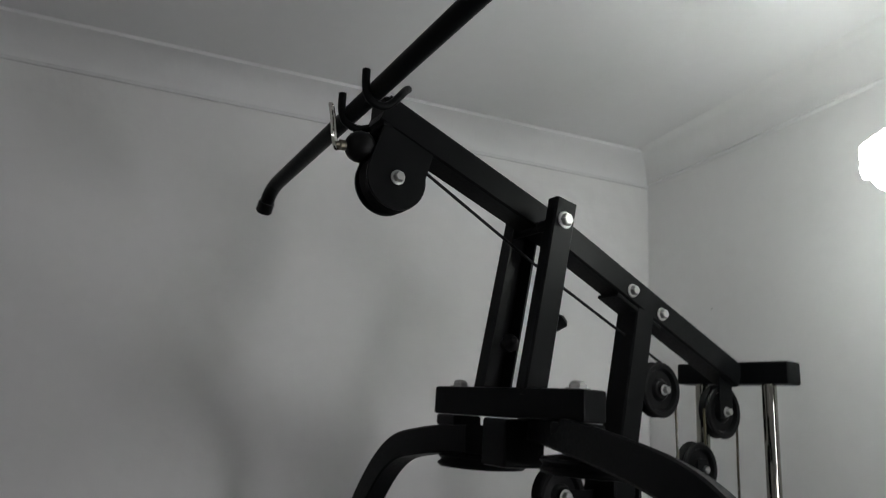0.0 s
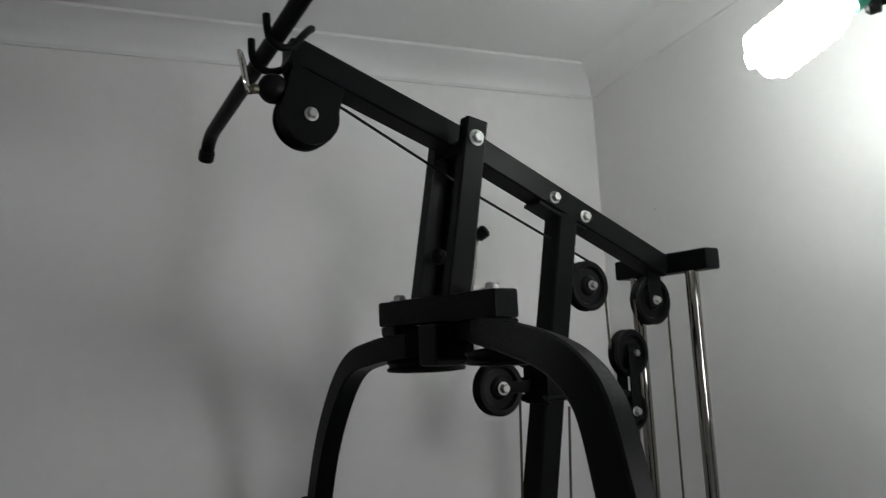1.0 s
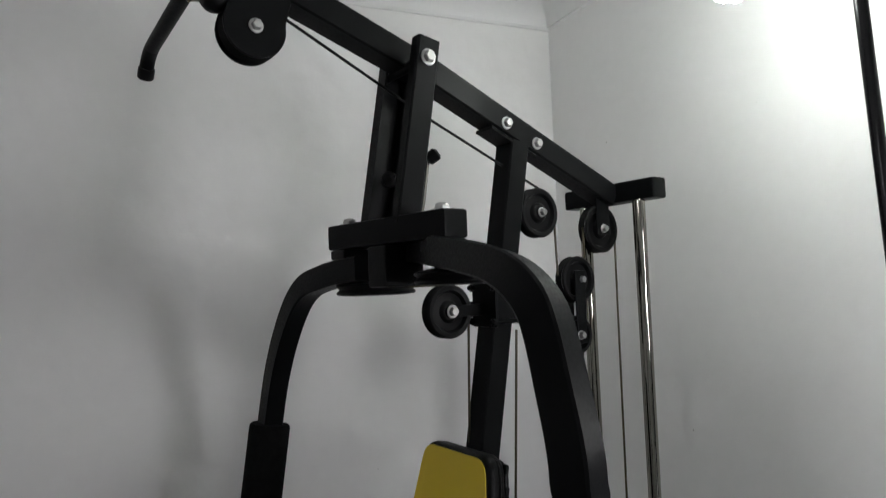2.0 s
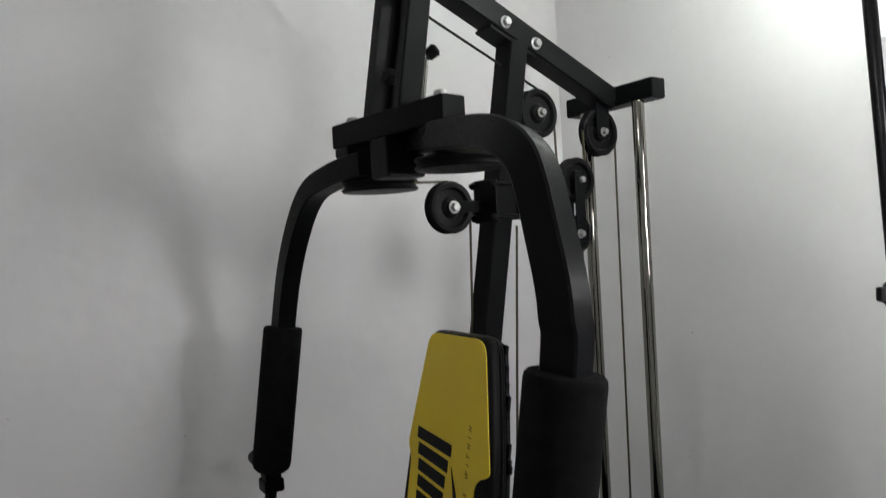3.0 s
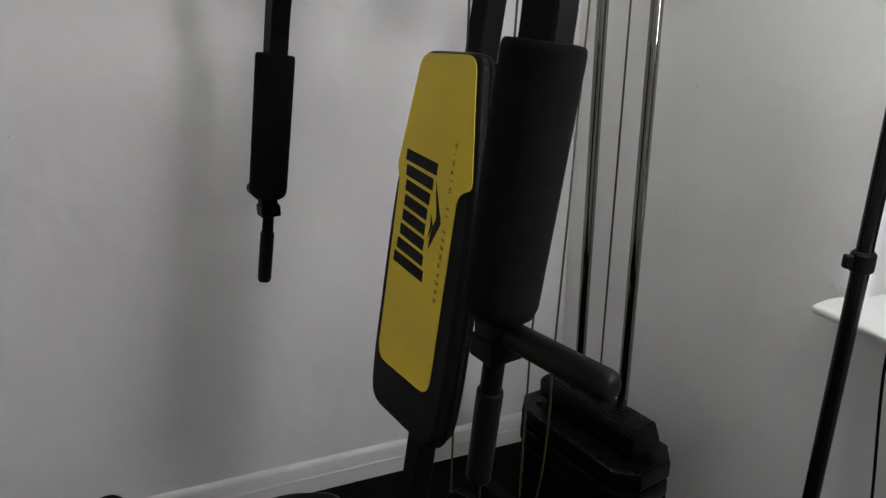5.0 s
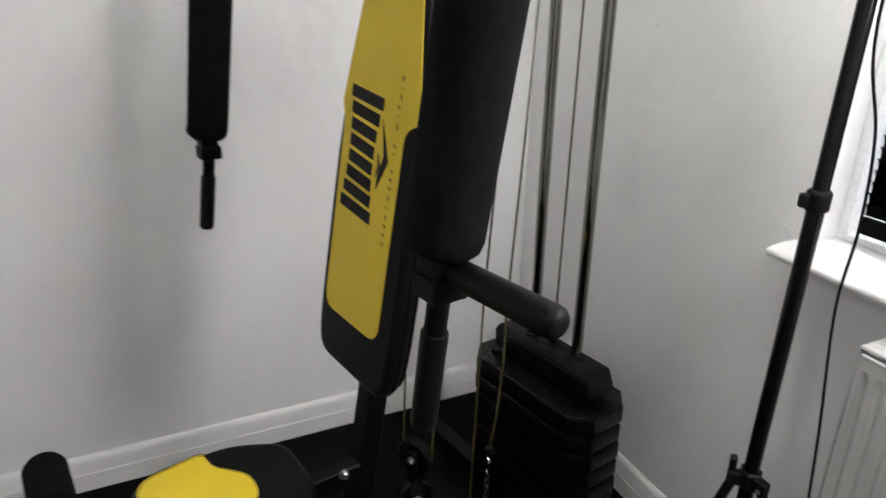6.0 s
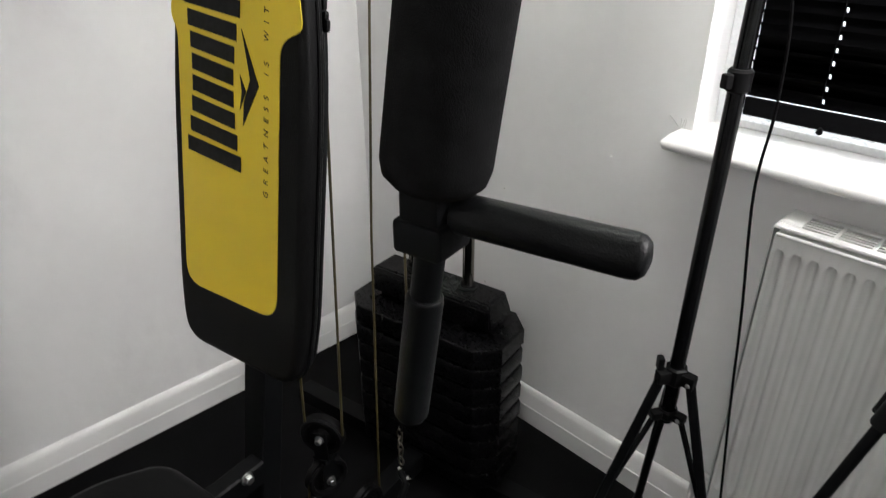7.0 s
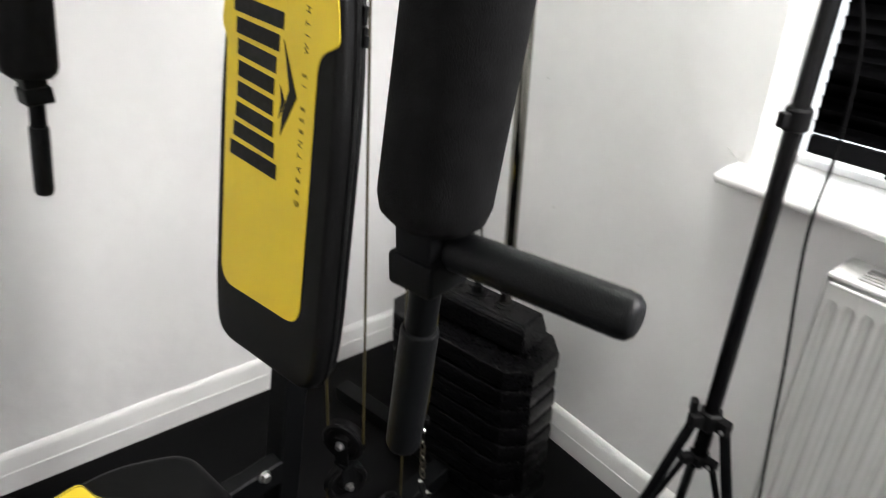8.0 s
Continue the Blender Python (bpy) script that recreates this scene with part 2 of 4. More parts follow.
# ---- the room: a corner with a window ----
ROOM_X, ROOM_Y, HIGH, THICK = -3.1, -3.3, 2.592, 0.14
WIN_A, WIN_B, SILL, HEAD = -1.045, -2.35, 0.925, 1.90
floor = tagged(part("floor", box((ROOM_X - THICK, ROOM_Y - THICK, -0.1), (0.3, THICK, 0.0), 0), RUBBER, smooth=False), "black textured rubber gym flooring", "floor", kind="structure")
tagged(part("ceiling", box((ROOM_X - THICK, ROOM_Y - THICK, HIGH), (0.3, THICK, HIGH + 0.1), 0), PAINT_CEIL, smooth=False), "white painted ceiling", "ceiling", kind="structure")
tagged(part("wall_north", box((ROOM_X, 0, 0), (0.3, THICK, HIGH), 0), PAINT_WALL, smooth=False), "white painted plaster wall behind the gym", "wall", kind="structure")
tagged(part("wall_west", box((ROOM_X - THICK, ROOM_Y - THICK, 0), (ROOM_X, THICK, HIGH), 0), PAINT_WALL, smooth=False), "white painted plaster wall", "wall", kind="structure")
tagged(part("wall_south", box((ROOM_X, ROOM_Y - THICK, 0), (0.3, ROOM_Y, HIGH), 0), PAINT_WALL, smooth=False), "white painted plaster wall", "wall", kind="structure")
bm = box((0, WIN_A, 0), (0.3, 0, HIGH), 0)
bm = box((0, ROOM_Y, 0), (0.3, WIN_B, HIGH), 0, bm=bm)
bm = box((0, WIN_B, 0), (0.3, WIN_A, SILL - 0.03), 0, bm=bm)
bm = box((0, WIN_B, HEAD), (0.3, WIN_A, HIGH), 0, bm=bm)
tagged(part("wall_east", bm, PAINT_WALL, smooth=False), "white painted plaster wall with a window opening", "wall", kind="structure")


def coving(length, lip=0.006):
    """A concave cornice between wall and ceiling, along x, on the wall y = 0."""
    prof = [(0, -0.085), (-lip, -0.085), (-lip - 0.002, -0.078)]
    for k in range(9):
        t = radians(90 * k / 8)
        prof.append((-0.084 + 0.074 * math.cos(t), -0.078 + 0.068 * math.sin(t)))
    prof += [(-0.092, -0.008), (-0.094, 0), (0, 0)] if lip > 0.002 else [(-0.089, -0.0065), (-0.102, 0), (0, 0)]
    b = bmesh.new()
    ends = [[b.verts.new((x, y, z)) for y, z in prof] for x in (0, length)]
    n = len(prof)
    for j in range(n):
        b.faces.new((ends[0][j], ends[0][(j + 1) % n], ends[1][(j + 1) % n], ends[1][j]))
    b.faces.new(ends[0])
    b.faces.new(ends[1])
    return b


tagged(part("trim", moved(coving(-ROOM_X), pose(ROOM_X, -0.001, HIGH - 0.001)), PAINT_CEIL, angle=50), "white plaster coving along the ceiling", "coving", kind="structure")
tagged(part("trim", moved(coving(-ROOM_Y, 0.0012), pose(-0.001, 0, HIGH - 0.001, 0, 0, -90)), PAINT_WALL, angle=50), "white plaster coving along the ceiling", "coving", kind="structure")


def baseboard(length):
    """A skirting board with a rounded upper moulding, along x, on the wall y = 0."""
    prof = [(0, 0), (-0.0215, 0), (-0.0215, 0.054), (-0.0208, 0.0565), (-0.0190, 0.058), (-0.0186, 0.060), (-0.0172, 0.070), (-0.0150, 0.084), (-0.0132, 0.0935), (-0.0118, 0.0985), (-0.0085, 0.1045), (-0.0050, 0.1085), (-0.0020, 0.1105), (0, 0.111)]
    b = bmesh.new()
    ends = [[b.verts.new((x, y, z)) for y, z in prof] for x in (0, length)]
    n = len(prof)
    for j in range(n):
        b.faces.new((ends[0][j], ends[0][(j + 1) % n], ends[1][(j + 1) % n], ends[1][j]))
    b.faces.new(ends[0])
    b.faces.new(ends[1])
    return b


for m, n in ((pose(ROOM_X, -0.001, 0), -ROOM_X - 0.0225), (pose(-0.001, 0, 0, 0, 0, -90), -ROOM_Y)):
    tagged(part("baseboard", moved(baseboard(n), m), GLOSS, angle=30), "white gloss skirting board", "skirting board", kind="structure")

# window sill board with a rounded nose, frame, panes
prof = [(0.09, -0.022), (0.09, 0.0)] + [(-0.072 - 0.011 * math.sin(radians(180 * k / 8)), -0.011 + 0.011 * math.cos(radians(180 * k / 8))) for k in range(9)]
b = bmesh.new()
ends = [[b.verts.new((x, y, SILL + 0.012 + z)) for x, z in prof] for y in (-1.022, WIN_B - 0.03)]
for j in range(len(prof)):
    b.faces.new((ends[0][j], ends[0][(j + 1) % len(prof)], ends[1][(j + 1) % len(prof)], ends[1][j]))
b.faces.new(ends[0])
b.faces.new(ends[1])
bmesh.ops.recalc_face_normals(b, faces=b.faces)
bmesh.ops.bevel(b, geom=[e for e in b.edges if abs(e.verts[0].co.y + 1.022) < 1e-5 and abs(e.verts[1].co.y + 1.022) < 1e-5 and e.verts[0].co.x < 0.05], offset=0.006, segments=2, affect="EDGES")
tagged(part("window_sill", b, GLOSS, angle=35), "white gloss window sill board with a rounded nose", "window sill", kind="structure")

wall_east = bpy.data.objects["wall_east"]
CRACK = material("paint_crack", (0.50, 0.49, 0.47), 0.8)
rng = random.Random(5)
for k in range(9):
    a = radians(40 + 30 * k + rng.uniform(-12, 12))
    y, z = -1.022 + 0.008 * math.cos(a), SILL + 0.006 + 0.010 * math.sin(a)
    L = rng.uniform(0.012, 0.034)
    pts = [(-0.0004, y + max(0.0, math.cos(a)) * L * t + rng.uniform(-0.002, 0.002), z + math.sin(a) * L * t + rng.uniform(-0.002, 0.002)) for t in (0, 0.35, 0.7, 1.0)]
    part("paint_crack", sweep(pts, circle(0.0007, 5)), CRACK, wall_east)
for k in range(26):
    y, z, r = rng.uniform(-1.0, -0.12), rng.choice((rng.uniform(0.14, 0.9), rng.uniform(0.9, 2.3))), rng.uniform(0.0012, 0.0034)
    part("paint_chip", lathe([(0, r), (0.0007, r * 0.8), (0.0012, r * 0.3)], (0.0, y, z), (-1, y + rng.uniform(-0.4, 0.4), z + rng.uniform(-0.4, 0.4)), None, 7), CRACK if k % 4 == 0 else PAINT_WALL, wall_east)
wall_north = bpy.data.objects["wall_north"]
for k in range(18):
    x, z, r = rng.uniform(-2.2, -0.1), rng.uniform(0.14, 1.9), rng.uniform(0.0012, 0.0030)
    part("paint_chip", lathe([(0, r), (0.0007, r * 0.8), (0.0012, r * 0.3)], (x, 0.0, z), (x + rng.uniform(-0.4, 0.4), -1, z + rng.uniform(-0.4, 0.4)), None, 7), CRACK if k % 3 == 0 else PAINT_WALL, wall_north)
for z in (1.02, 1.09, 1.13, 1.21, 1.30, 1.34):
    L = rng.uniform(0.006, 0.02)
    part("paint_chip", box((-0.0015, WIN_A + 0.0005, z), (0.002, WIN_A + 0.005, z + L), 0.0007, 1), GLOSS, wall_east)

window = thing("window_1", pose(0, 0, 0), "white plastic framed window behind a black blind", "window", kind="structure")
FX = 0.085
zl, zh = SILL + 0.012, HEAD
part("window_frame", box((FX, WIN_A - 0.022, zl), (FX + 0.06, WIN_A, zh), 0.004), UPVC, window)
part("window_frame", box((FX, WIN_B, zl), (FX + 0.06, WIN_B + 0.052, zh), 0.004), UPVC, window)
part("window_frame", box((FX, WIN_B + 0.052, zl), (FX + 0.06, WIN_A - 0.022, zl + 0.016), 0.004), UPVC, window)
part("window_frame", box((FX, WIN_B + 0.052, zh - 0.05), (FX + 0.06, WIN_A - 0.022, zh), 0.004), UPVC, window)
part("window_frame", box((FX + 0.01, (WIN_A + WIN_B) / 2 - 0.03, zl + 0.016), (FX + 0.055, (WIN_A + WIN_B) / 2 + 0.03, zh - 0.05), 0.004), UPVC, window)
for y0, y1 in ((WIN_B + 0.052, (WIN_A + WIN_B) / 2 - 0.03), ((WIN_A + WIN_B) / 2 + 0.03, WIN_A - 0.022)):
    pane = part("pane", box((FX + 0.03, y0, zl + 0.016), (FX + 0.036, y1, zh - 0.05), 0), GLASS, window, smooth=False)
    pane.visible_shadow = False

tagged(part("backdrop", box((1.3, -3.4, -0.6), (1.32, 0.6, 3.6), 0), SKYGLOW, smooth=False), "plain bright daylight outside the window", "backdrop", kind="structure")

# ---- black venetian blind ----
blind = thing("venetian_blind", pose(0.05, -1.412, HEAD), "closed black slatted venetian blind hanging in the window", "blind")
BW = 0.60
part("headrail", box((-0.018, -BW / 2, -0.035), (0.018, BW / 2, -0.002), 0.003), SLAT, blind)
slat_bm = bmesh.new()
holes = (-0.169, 0.0, 0.169)
cuts = [-BW / 2]
for hy in sorted(holes):
    cuts += [hy - 0.0018, hy + 0.0018]
cuts.append(BW / 2)
across = [(-0.0125, -0.003), (-0.0042, 0.0), (0.0042, 0.0), (0.0125, -0.003)]
cols = [[slat_bm.verts.new((x, y, z)) for x, z in across] for y in cuts]
for i in range(len(cuts) - 1):
    for j in range(3):
        if i % 2 == 1 and j == 1:
            continue
        slat_bm.faces.new((cols[i][j], cols[i + 1][j], cols[i + 1][j + 1], cols[i][j + 1]))
r = bmesh.ops.solidify(slat_bm, geom=list(slat_bm.faces), thickness=0.0006)
first = part("slat", slat_bm, SLAT, blind)
BLIND_LOW = 0.975
top_z, low_z = -0.045, BLIND_LOW + 0.0480 - HEAD
count = round((top_z - low_z) / 0.0212)
step = (top_z - low_z) / count
count += 1
for k in range(count):
    s = first if k == 0 else new("slat", first.data)
    s.parent = blind
    s.matrix_basis = pose(0, 0, top_z - k * step, 0, 72 + random.uniform(-2, 2), 0)
part("bottom_rail", box((-0.006, -BW / 2, BLIND_LOW - HEAD), (0.006, BW / 2, BLIND_LOW + 0.033 - HEAD), 0.003), SLAT, blind)
for hy in holes:
    part("ladder_cord", rod((-0.0135, hy, low_z), (-0.0135, hy, -0.03), 0.0008, n=6), SLAT, blind)
part("cord_toggle", lathe([(0, 0.002), (0.003, 0.006), (0.009, 0.005), (0.013, 0.002)], (-0.012, BW / 2 - 0.14, BLIND_LOW - HEAD - 0.006), (-0.012, BW / 2 - 0.15, BLIND_LOW - HEAD + 0.1), n=12), SLAT, blind)

# ---- radiator under the window ----
RZ0, RZ1, RY, RW = 0.165, 0.858, -1.268, 1.0
rad = thing("radiator", pose(0, RY, 0), "white enamelled panel radiator with vertical flutes under the window", "radiator")
bm = bmesh.new()
pitch = 0.0272
n = int((RW - 0.014) / pitch)
cols = []
DEEP = (0.0, 0.0, 0.0, 0.35, 0.85, 1.0, 0.85, 0.35)
for k in range(n * 8 + 1):
    w = DEEP[(k + 1) % 8]
    arch = 0.007 * math.sqrt(w)
    zs = (RZ0, RZ0 + 0.105 - arch, RZ0 + 0.111 - arch, RZ0 + 0.126, RZ1 - 0.070, RZ1 - 0.052 + arch, RZ1 - 0.046 + arch, RZ1 - 0.016)
    cols.append([bm.verts.new((-0.125 + (0.0115 * w if 1 < i < 6 else 0.0), -0.006 - k * pitch / 8, z)) for i, z in enumerate(zs)])
for a, c in zip(cols, cols[1:]):
    for i in range(len(zs) - 1):
        bm.faces.new((a[i], c[i], c[i + 1], a[i + 1]))
bm = box((-0.1110, -RW + 0.006, RZ0), (-0.105, -0.006, RZ1 - 0.012), 0.003, bm=bm)
bm = sweep([(-0.124, -0.008, RZ1 - 0.014), (-0.124, -RW + 0.008, RZ1 - 0.014)], circle(0.0035, 8), bm)
part("front_panel", bm, ENAMEL, rad, angle=58)
part("back_panel", box((-0.05, -RW + 0.01, RZ0), (-0.04, -0.01, RZ1 - 0.02), 0.003), ENAMEL, rad)
for y in (0.0, -RW):
    part("side_panel", box((-0.122, y - 0.0015, RZ0 + 0.02), (-0.034, y + 0.0015, RZ1 - 0.004), 0.001), ENAMEL, rad)
bm = box((-0.122, -RW, RZ1 - 0.006), (-0.104, 0.0, RZ1), 0.002)
bm = box((-0.05, -RW, RZ1 - 0.006), (-0.034, 0.0, RZ1), 0.002, bm=bm)
bm = box((-0.104, -0.036, RZ1 - 0.006), (-0.05, 0.0, RZ1), 0.001, bm=bm)
y = -0.036
while y > -RW + 0.05:
    bm = box((-0.104, y - 0.055, RZ1 - 0.0055), (-0.05, y - 0.049, RZ1 - 0.0005), 0, bm=bm)
    y -= 0.055
for x in (-0.0945, -0.0845, -0.0745, -0.0645):
    bm = box((x - 0.0018, -RW, RZ1 - 0.005), (x + 0.0018, -0.034, RZ1 - 0.001), 0, bm=bm)
part("top_grille", bm, ENAMEL, rad, smooth=False)
# fins coloured near black to stand in for shade between the panels
part("convector_fins", box((-0.104, -RW + 0.03, RZ0 + 0.02), (-0.052, -0.03, RZ1 - 0.05), 0.002), HOLE, rad)
bm = rod((-0.08, 0.043, 0.0), (-0.08, 0.043, 0.235), 0.0075)
bm = rod((-0.08, 0.043, 0.235), (-0.08, -0.02, 0.235), 0.008, bm)
part("pipe", bm, ENAMEL, rad)
bm = lathe([(0, 0.010), (0.004, 0.015), (0.016, 0.015), (0.02, 0.010), (0.034, 0.010), (0.036, 0.006)], (-0.08, 0.043, 0.225), (-0.08, 0.043, 0.3))
part("valve", bm, CHROME, rad, "chrome radiator valve")

# ---- the home gym: x forward to the user, y to its side, z up ----
GYM = pose(-0.303, -0.635, 0, 0, 0, 191.5)
gym = thing("home_gym", GYM, "black steel multi gym with weight stack, press arms and yellow padding", "home gym")

# boom, mast, crossbar, base
boom_top = [(0.802, 2.224), (0.45, 2.100), (-0.018, 1.896)]
bm = sweep([(u, 0, w - 0.028) for u, w in boom_top], square(0.05, 0.047, 0.003))
part("boom", bm, BLACK, gym)
mast = [(0.60, 0, 0.075), (0.2505, 0, 1.963)]
part("mast", sweep(mast, square(0.05, 0.045, 0.006), up=(1, 0, 0)), BLACK, gym)
part("crossbar", box((-0.062, -0.130, 1.852), (-0.018, 0.122, 1.896), 0.005), BLACK, gym)
part("rear_foot", box((-0.005, -0.47, 0.0), (0.045, 0.47, 0.05), 0.005), BLACK, gym)
part("base_beam", box((-0.12, -0.025, 0.051), (1.15, 0.025, 0.10), 0.005), BLACK, gym)
part("front_foot", box((1.10, -0.30, 0.0), (1.15, 0.30, 0.05), 0.005), BLACK, gym)
part("mast_gusset", sweep([(0.322, 0, 1.984), (0.212, 0, 1.936)], square(0.049, 0.007, 0.001)), BLACK, gym)
for u, w in ((0.286, 1.995), (0.210, 1.962)):
    bolt(gym, (u, 0.0255, w), (0, 1, 0), 0.012)

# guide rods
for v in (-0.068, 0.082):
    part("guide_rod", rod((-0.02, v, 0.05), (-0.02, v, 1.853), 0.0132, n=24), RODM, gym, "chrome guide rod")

# front pulley housing, rubber stopper, clip and hooks of the boom
house = [(0.0485 * math.cos(radians(a)), 0.0485 * math.sin(radians(a))) for a in range(170, 371, 10)]
house = house + [(0.062, 0.065), (-0.022, 0.098)]
bm = None
for v in (-0.0235, 0.0175):
    p = prism(house, 0.0055, 0.001)
    bm = join(bm, moved(p, pose(0.773, v, 2.092) @ Matrix(((-1, 0, 0, 0), (0, 0, 1, 0), (0, 1, 0, 0), (0, 0, 0, 1)))))
housing = part("pulley_housing", bm, BLACK, gym, "black steel side plates round the front pulley")
pulley(housing, (0.773, 0.004, 2.092), r=0.0495, wide=0.022, name="pulley")
bolt(housing, (0.773, 0.0235, 2.092), (0, 1, 0), 0.0112)
stop = lathe([(0, 0.008), (0.003, 0.014), (0.008, 0.0195), (0.015, 0.0228), (0.022, 0.0238), (0.029, 0.0228), (0.036, 0.0195), (0.041, 0.014), (0.044, 0.009)], (0.805, 0.0, 2.137), (0.855, 0.0, 2.128))
part("cable_stopper", stop, PLASTIC, gym, "round black rubber cable stopper")
bm = lathe([(0, 0.0065), (0.002, 0.0078), (0.009, 0.0078), (0.011, 0.005), (0.017, 0.0045)], (0.850, 0.0, 2.129), (0.87, 0.0, 2.126))
part("cable_ferrule", bm, CHAINM, gym, "dull brass-grey cable end")
loop = [(0.871 + 0.0075 * math.sin(radians(a)) + 0.0042 * math.copysign(abs(math.cos(radians(a))) ** 0.5, math.cos(radians(a))), 0.005 * math.cos(radians(a)), 2.153 + math.copysign(0.033 * abs(math.sin(radians(a))) ** 0.8, math.sin(radians(a)))) for a in range(0, 360, 15)]
part("snap_hook", sweep(loop, circle(0.0027, 8), closed=True), CHROME, gym, "chrome snap hook")
bm = sweep(spline([(0.776, 0.040, 2.226), (0.785, 0.050, 2.217), (0.800, 0.0625, 2.198), (0.815, 0.0625, 2.180), (0.832, 0.0625, 2.1745), (0.848, 0.0625, 2.182), (0.8535, 0.0625, 2.200), (0.855, 0.0625, 2.222)], 5), circle(0.0060, 10))
bm = sweep(spline([(0.785, -0.02, 2.192), (0.802, -0.02, 2.178), (0.825, -0.02, 2.169), (0.846, -0.02, 2.175), (0.8535, -0.02, 2.192), (0.855, -0.02, 2.218)], 5), circle(0.0060, 10), bm)
bm = box((0.786, -0.0245, 2.166), (0.8045, 0.0245, 2.214), 0.003, bm=bm)
part("bar_hook", bm, BLACK, gym, "black steel hooks that hold the bar")

# bracket uprights and the press-arm beam
for s, v0, v1 in ((-1, -0.054, -0.0265), (1, 0.061, 0.086)):
    du, deep = (-0.012, 0.054) if s < 0 else (0.0, 0.043)
    path = [(0.553 + du, (v0 + v1) / 2, 1.79), (0.498 + du, (v0 + v1) / 2, 2.103)]
    if s > 0:
        bm = sweep(path, square(v1 - v0, deep, 0.004), up=(1, 0, 0))
    else:
        w, t, deep = (v1 - v0) / 2, 0.004, deep / 2
        bm = sweep(path, [(-w, -deep), (w, -deep), (w, t - deep), (t - w, t - deep), (t - w, deep - t), (w, deep - t), (w, deep), (-w, deep)], up=(1, 0, 0))
    up = part("bracket_upright", bm, BLACK, gym, "" if s > 0 else "open black steel channel")
    bolt(up, (0.504, v1 + 0.0005 if s > 0 else v0 - 0.0005, 2.069), (0, s, 0), 0.014)
part("bracket_axle", rod((0.504, -0.06, 2.069), (0.504, 0.09, 2.069), 0.008), BLACK, gym)
part("axle_spacer", rod((0.504, 0.026, 2.069), (0.504, 0.0605, 2.069), 0.010), BLACK, gym)
BEAM = pose(0.555, 0.0325, 1.782, 0, 0, 6.9)
part("press_beam", moved(box((-0.024, -0.159, -0.022), (0.024, 0.159, 0.022), 0.004), BEAM), BLACK, gym)
PIVOT = {-1: BEAM @ Vector((0, -0.122, 0)), 1: BEAM @ Vector((0, 0.128, 0))}
for s, c in PIVOT.items():
    bm = lathe([(0, 0.0175), (0.002, 0.0175), (0.0025, 0.012)], (c.x, c.y, 1.8035), (c.x, c.y, 1.9), None, 20)
    bm = lathe([(0.002, 0.0125), (0.0065, 0.0128), (0.008, 0.0115)], (c.x, c.y, 1.8035), (c.x, c.y, 1.9), bm, 6)
    part("lock_nut", lathe([(0.008, 0.0108), (0.0100, 0.0102), (0.0118, 0.0075), (0.0124, 0.004)], (c.x, c.y, 1.8035), (c.x, c.y, 1.9), bm, 18), ZINC, gym, "zinc lock nut on its washer", angle=25)
    part("pivot_block", box((c.x - 0.027, c.y - 0.027, 1.742), (c.x + 0.027, c.y + 0.027, 1.7595), 0.004), BLACK, gym)
part("beam_mount", box((0.51, 0.000, 1.69), (0.585, 0.060, 1.759), 0.005), BLACK, gym)
bm = sweep(spline([(0.512, 0.030, 1.800), (0.497, 0.030, 1.808), (0.488, 0.030, 1.835), (0.476, 0.030, 1.906)], 5), circle(0.0042, 10))
part("pull_pin", bm, CHROME, gym, "bent chrome pull pin")
part("pin_knob", lathe([(0, 0.006), (0.003, 0.011), (0.02, 0.012), (0.024, 0.007)], (0.476, 0.030, 1.907), (0.456, 0.045, 1.925)), PLASTIC, gym)
part("pin_catch", lathe([(0, 0.006), (0.003, 0.013), (0.016, 0.015), (0.022, 0.010), (0.030, 0.005)], (0.525, -0.026, 1.875), (0.535, 0.02, 1.885), None, 16), PLASTIC, gym)

# press arms with cams, foam sleeves, collars and grips
ARMS = {
    -1: dict(arm=[(0.570, -0.035, 1.724), (0.575, -0.085, 1.722), (0.582, -0.16, 1.713), (0.587, -0.245, 1.694), (0.589, -0.318, 1.640), (0.59, -0.398, 1.536), (0.590, -0.462, 1.40)], low=(0.635, -0.470, 1.082), tip=(0.660, -0.486, 0.860)),
    1: dict(arm=[(0.514, 0.024, 1.755), (0.528, 0.070, 1.751), (0.539, 0.115, 1.746), (0.579, 0.266, 1.727), (0.605, 0.362, 1.711), (0.621, 0.419, 1.694), (0.632, 0.460, 1.669), (0.638, 0.482, 1.638), (0.644, 0.503, 1.582), (0.648, 0.518, 1.537), (0.649, 0.523, 1.50), (0.648, 0.519, 1.44)], low=(0.682, 0.495, 1.142), tip=(0.692, 0.472, 0.906)),
}
